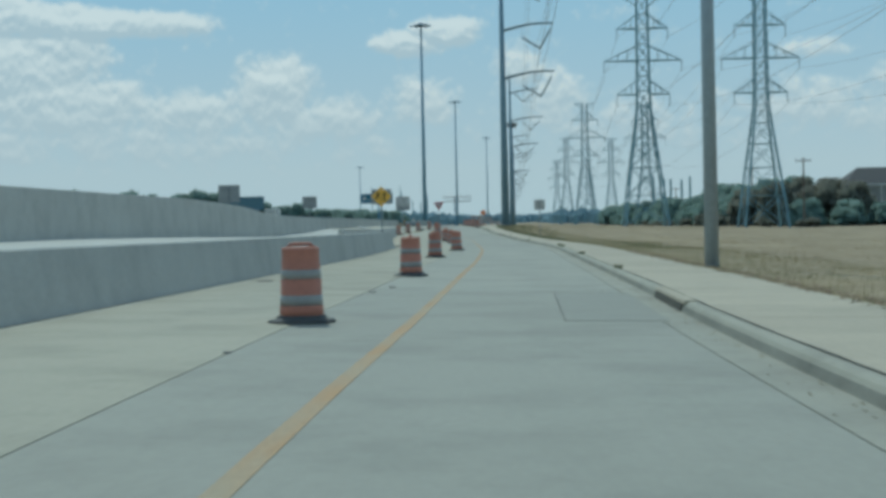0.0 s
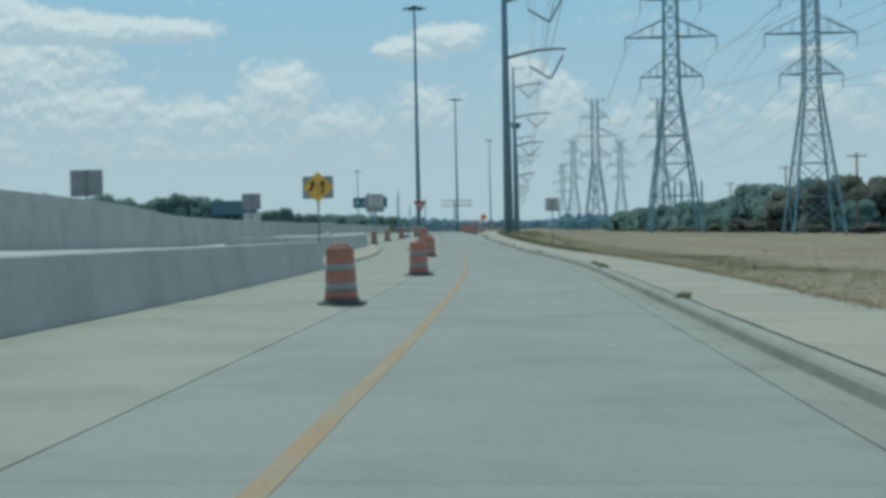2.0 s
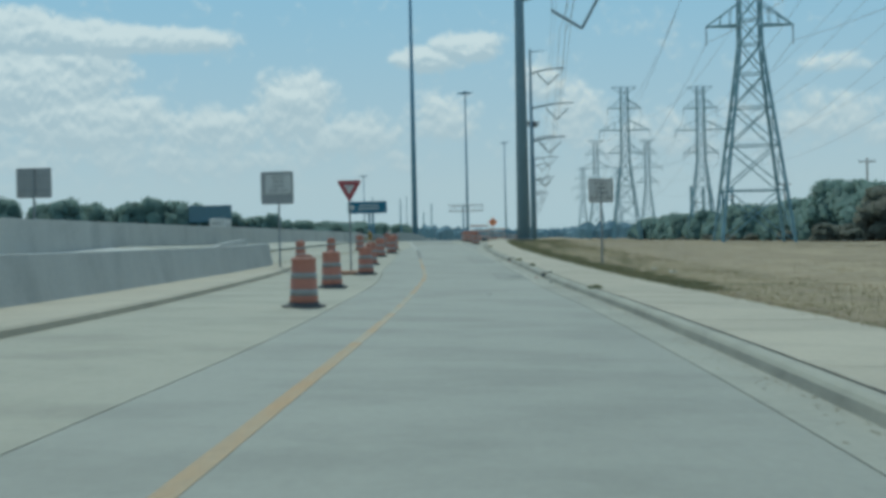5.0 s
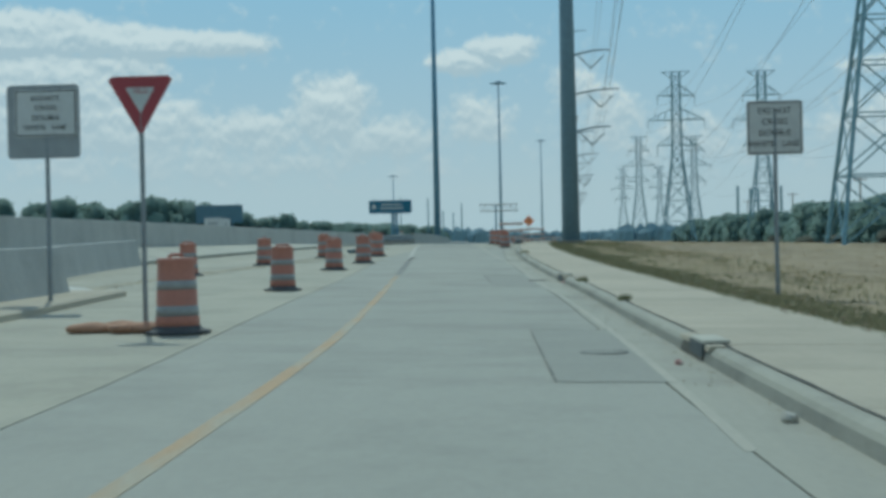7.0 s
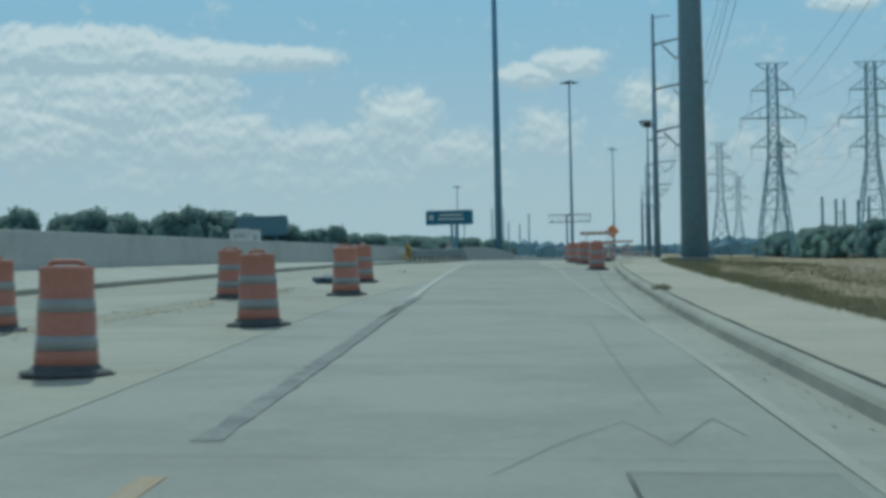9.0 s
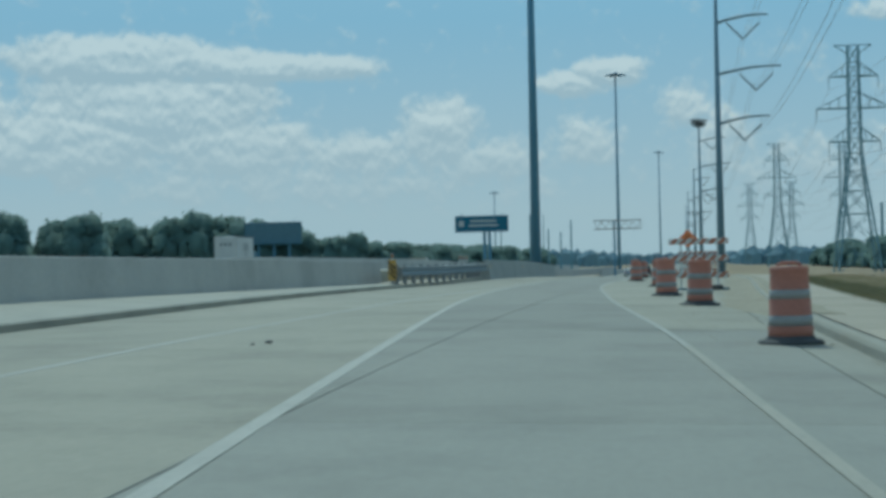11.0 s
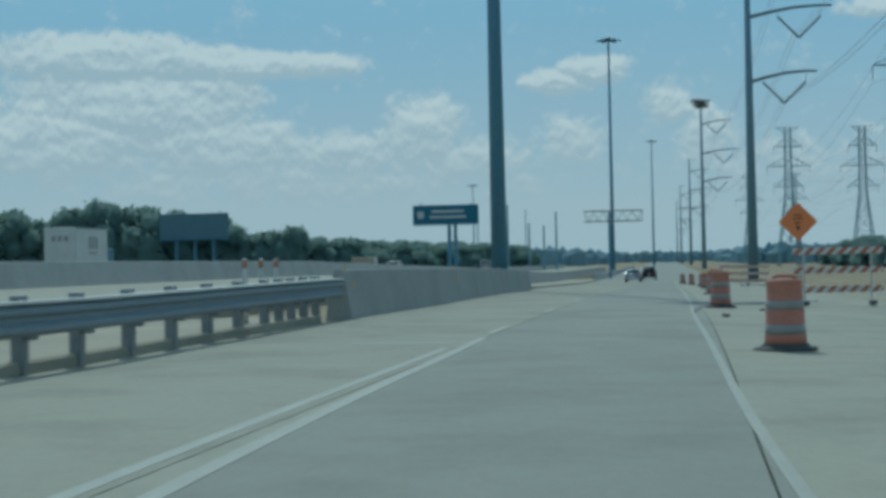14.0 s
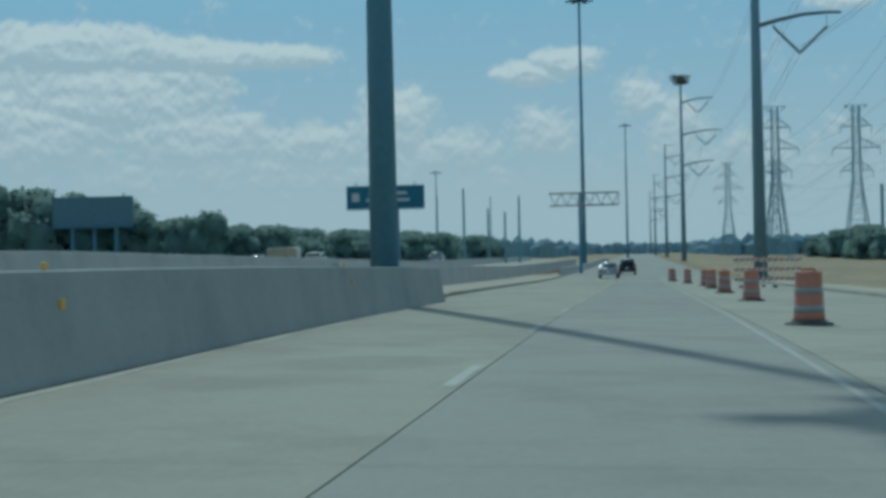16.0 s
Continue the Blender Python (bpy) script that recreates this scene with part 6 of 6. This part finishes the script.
for lx, ly, s, mat, label in ((-1.63, 87.75, (0.08, 0.13, 0.02), M_rubber, "flat dark scrap of tyre rubber on the lane"), (-5.1, 41.0, (0.06, 0.05, 0.03), M_litter, "crumpled white litter by the barrier"),
                              (0.41, 130.2, (0.06, 0.07, 0.008), M_scrub, "flat dark scrap of tyre rubber on the lane"), (-8.8, 207.5, (0.3, 0.32, 0.15), M_tarp, "dark teal crumpled sheet lying between the drums"),
                              (-4.6, 294.1, (0.09, 0.08, 0.05), M_rubber, "dark lump of debris on the shoulder"), (-3.46, 299.1, (0.07, 0.08, 0.035), M_rubber, "dark lump of debris on the shoulder"), (-2.15, 268.6, (0.12, 0.1, 0.03), M_rubber, "dark lump of debris on the shoulder"),
                              (-8.76, 223.3, (0.055, 0.05, 0.025), M_rubber, "dark lump of debris on the concrete"), (-8.88, 222.9, (0.035, 0.03, 0.015), M_rubber, "dark lump of debris on the concrete"), (2.05, 139.5, (0.06, 0.09, 0.05), M_litter, "small pale bottle in the gutter"),
                              (-2.61, 15.5, (0.05, 0.06, 0.012), M_rubber, "flat dark scrap of rubber on the shoulder"), (1.68, 82.75, (0.15, 0.13, 0.01), M_scrub, "flat dark scrap of tyre rubber on the lane"), (-5.15, 36.6, (0.14, 0.2, 0.02), M_rubber, "flat dark scrap of rubber on the shoulder"), (-4.24, 35.5, (0.09, 0.12, 0.012), M_rubber, "flat dark scrap of rubber on the shoulder"), (-2.06, 32.6, (0.08, 0.1, 0.015), M_rubber, "flat dark scrap of rubber on the shoulder"), (-2.28, 30.2, (0.06, 0.07, 0.012), M_rubber, "flat dark scrap of rubber on the shoulder"), (-3.74, 31.6, (0.04, 0.05, 0.02), M_rubber, "small dark lump of debris on the shoulder"),
                              (1.72, 144.35, (0.05, 0.04, 0.03), M_wrapper, "faded red and white wrapper by the drain"), (0.85, 168.0, (0.06, 0.05, 0.04), M_wrapper, "faded red and white wrapper by the drain"),
                              (6.25, 146.0, (0.13, 0.16, 0.05), M_litter, "pale rag of litter in the grass"), (6.0, 150.3, (0.09, 0.12, 0.05), M_litter, "pale rag of litter in the grass")):
    zz = field_z(lx, ly) if lx > KERB(ly) + 2.5 else surf(lx, ly)
    litter((lx, ly, zz), s, int(ly), mat, label)

# dirt that has washed over the kerb, with crumbs of stone on the shoulder
def dirt_ridge(y):
    n = lambda k: 0.5 + 0.5 * noise.noise((y * 0.35, k, 1.0))
    e = min(1.0, max(0.05, (y - 228) / 8), max(0.05, (338 - y) / 12))
    w, h = (0.35 + 1.1 * n(3.0)) * e, (0.03 + 0.09 * n(7.0)) * e
    return ((-w, 0.002), (-w * 0.55, h * 0.45), (-w * 0.15, h * 0.9), (0.05, max(h, 0.1 * e)), (0.25, 0.165 + 0.03 * e), (0.5 + 0.3 * n(5.0), 0.156), (0.3, 0.1), (0.0, -0.02))


ridge = part("dirt", sweep(bmesh.new(), KERB, 228, 338, dirt_ridge, step=0.6), M_soil)
tagged(ridge, "loose beige dirt washed over the kerb", "dirt", kind="stuff")


def crumbs(name, count, place, size, mat, label, cat, seed, flat=0.6):
    rnd = random.Random(seed)
    verts, faces = [], []
    for _ in range(count):
        px, py, pz = place(rnd)
        r, a = size * rnd.uniform(0.4, 1.3), rnd.uniform(0, 6.28)
        o = len(verts)
        for k in range(4):
            verts.append((px + r * math.cos(a + k * 1.57) * rnd.uniform(0.6, 1.2), py + r * math.sin(a + k * 1.57) * rnd.uniform(0.6, 1.2), pz))
        verts.append((px, py, pz + r * flat))
        faces += [(o + k, o + (k + 1) % 4, o + 4) for k in range(4)]
    me = bpy.data.meshes.new(name)
    me.from_pydata(verts, [], faces)
    me.materials.append(mat)
    tagged(new(name, me), label, cat, kind="stuff")


def stone_spot(rnd):
    py = rnd.uniform(222, 335)
    px = KERB(py) - abs(rnd.gauss(0, 1.3)) - 0.05
    return max(px, WHITE_R(py) + 0.5), py, surf(max(px, WHITE_R(py) + 0.5), py)


def gutter_spot(rnd):
    py = rnd.uniform(10, 220)
    px = KERB(py) - 0.02 - abs(rnd.gauss(0, 0.16))
    return px, py, surf(px, py)


def edge_spot(rnd):
    py = rnd.choice((rnd.uniform(14, 70), rnd.uniform(70, 240)))
    px = KERB(py) + walk_w(py) + rnd.gauss(0.12, 0.16)
    return px, py, max(field_z(px, py), surf(px, py) + 0.15) + 0.004


DRIFT = along([(-10.5, 163), (-10.3, 173), (-10.0, 178), (-9.6, 182), (-9.0, 188), (-8.7, 196), (-8.9, 204)])


def drift_spot(rnd):
    py = rnd.uniform(163, 204)
    px = DRIFT(py) + rnd.gauss(0, 0.28)
    return px, py, surf(px, py)


def drift_ridge(y):
    n = lambda k: 0.5 + 0.5 * noise.noise((y * 0.5, k, 4.0))
    e = min(1.0, max(0.05, (y - 163) / 4), max(0.05, (204 - y) / 8))
    w = max(0.02, (0.75 * n(2.0) - 0.12) * e)
    o = 0.3 * (n(6.0) - 0.5)
    return ((o - w, 0.002), (o - w * 0.4, 0.008 + 0.014 * e), (o + w * 0.3, 0.006 + 0.012 * e), (o + w * 0.8, 0.002), (o, -0.02))


drift = part("dirt", sweep(bmesh.new(), DRIFT, 163, 204, drift_ridge, step=0.4), M_soil)
tagged(drift, "thin drift of dirt and grit across the concrete gore", "dirt", kind="stuff")
crumbs("drift_gravel", 1500, drift_spot, 0.03, M_soil, "gravel and grit lying on the dirt drift", "gravel", 34)
crumbs("gravel", 2200, stone_spot, 0.016, M_soil, "scattered crumbs of stone and dirt on the shoulder", "gravel", 31)
crumbs("gutter_grit", 900, gutter_spot, 0.022, M_soil, "fine grit lying in the gutter", "grit", 32)
crumbs("leaf_litter", 2600, edge_spot, 0.045, M_leaflit, "brown dead leaves along the sidewalk edge", "leaf litter", 33, 0.35)

# amber reflectors on the barrier
for ry, dx, dz, where in [(y0, *w) for y0 in (293.2, 310.2, 328.6) for w in ((-0.135, 0.74, "face"), (-0.3, 1.1, "top"))]:
    bx = BARRIER3(ry)
    t = thing("reflector", (bx + dx, ry, surf(bx, ry) + dz), "small amber reflector fixed to the barrier " + where, "reflector", "reflectors on the barrier")
    part("lens", box(bmesh.new(), (0.0, 0, 0), (0.04, 0.1, 0.1), 0.01), M_ysign, t)
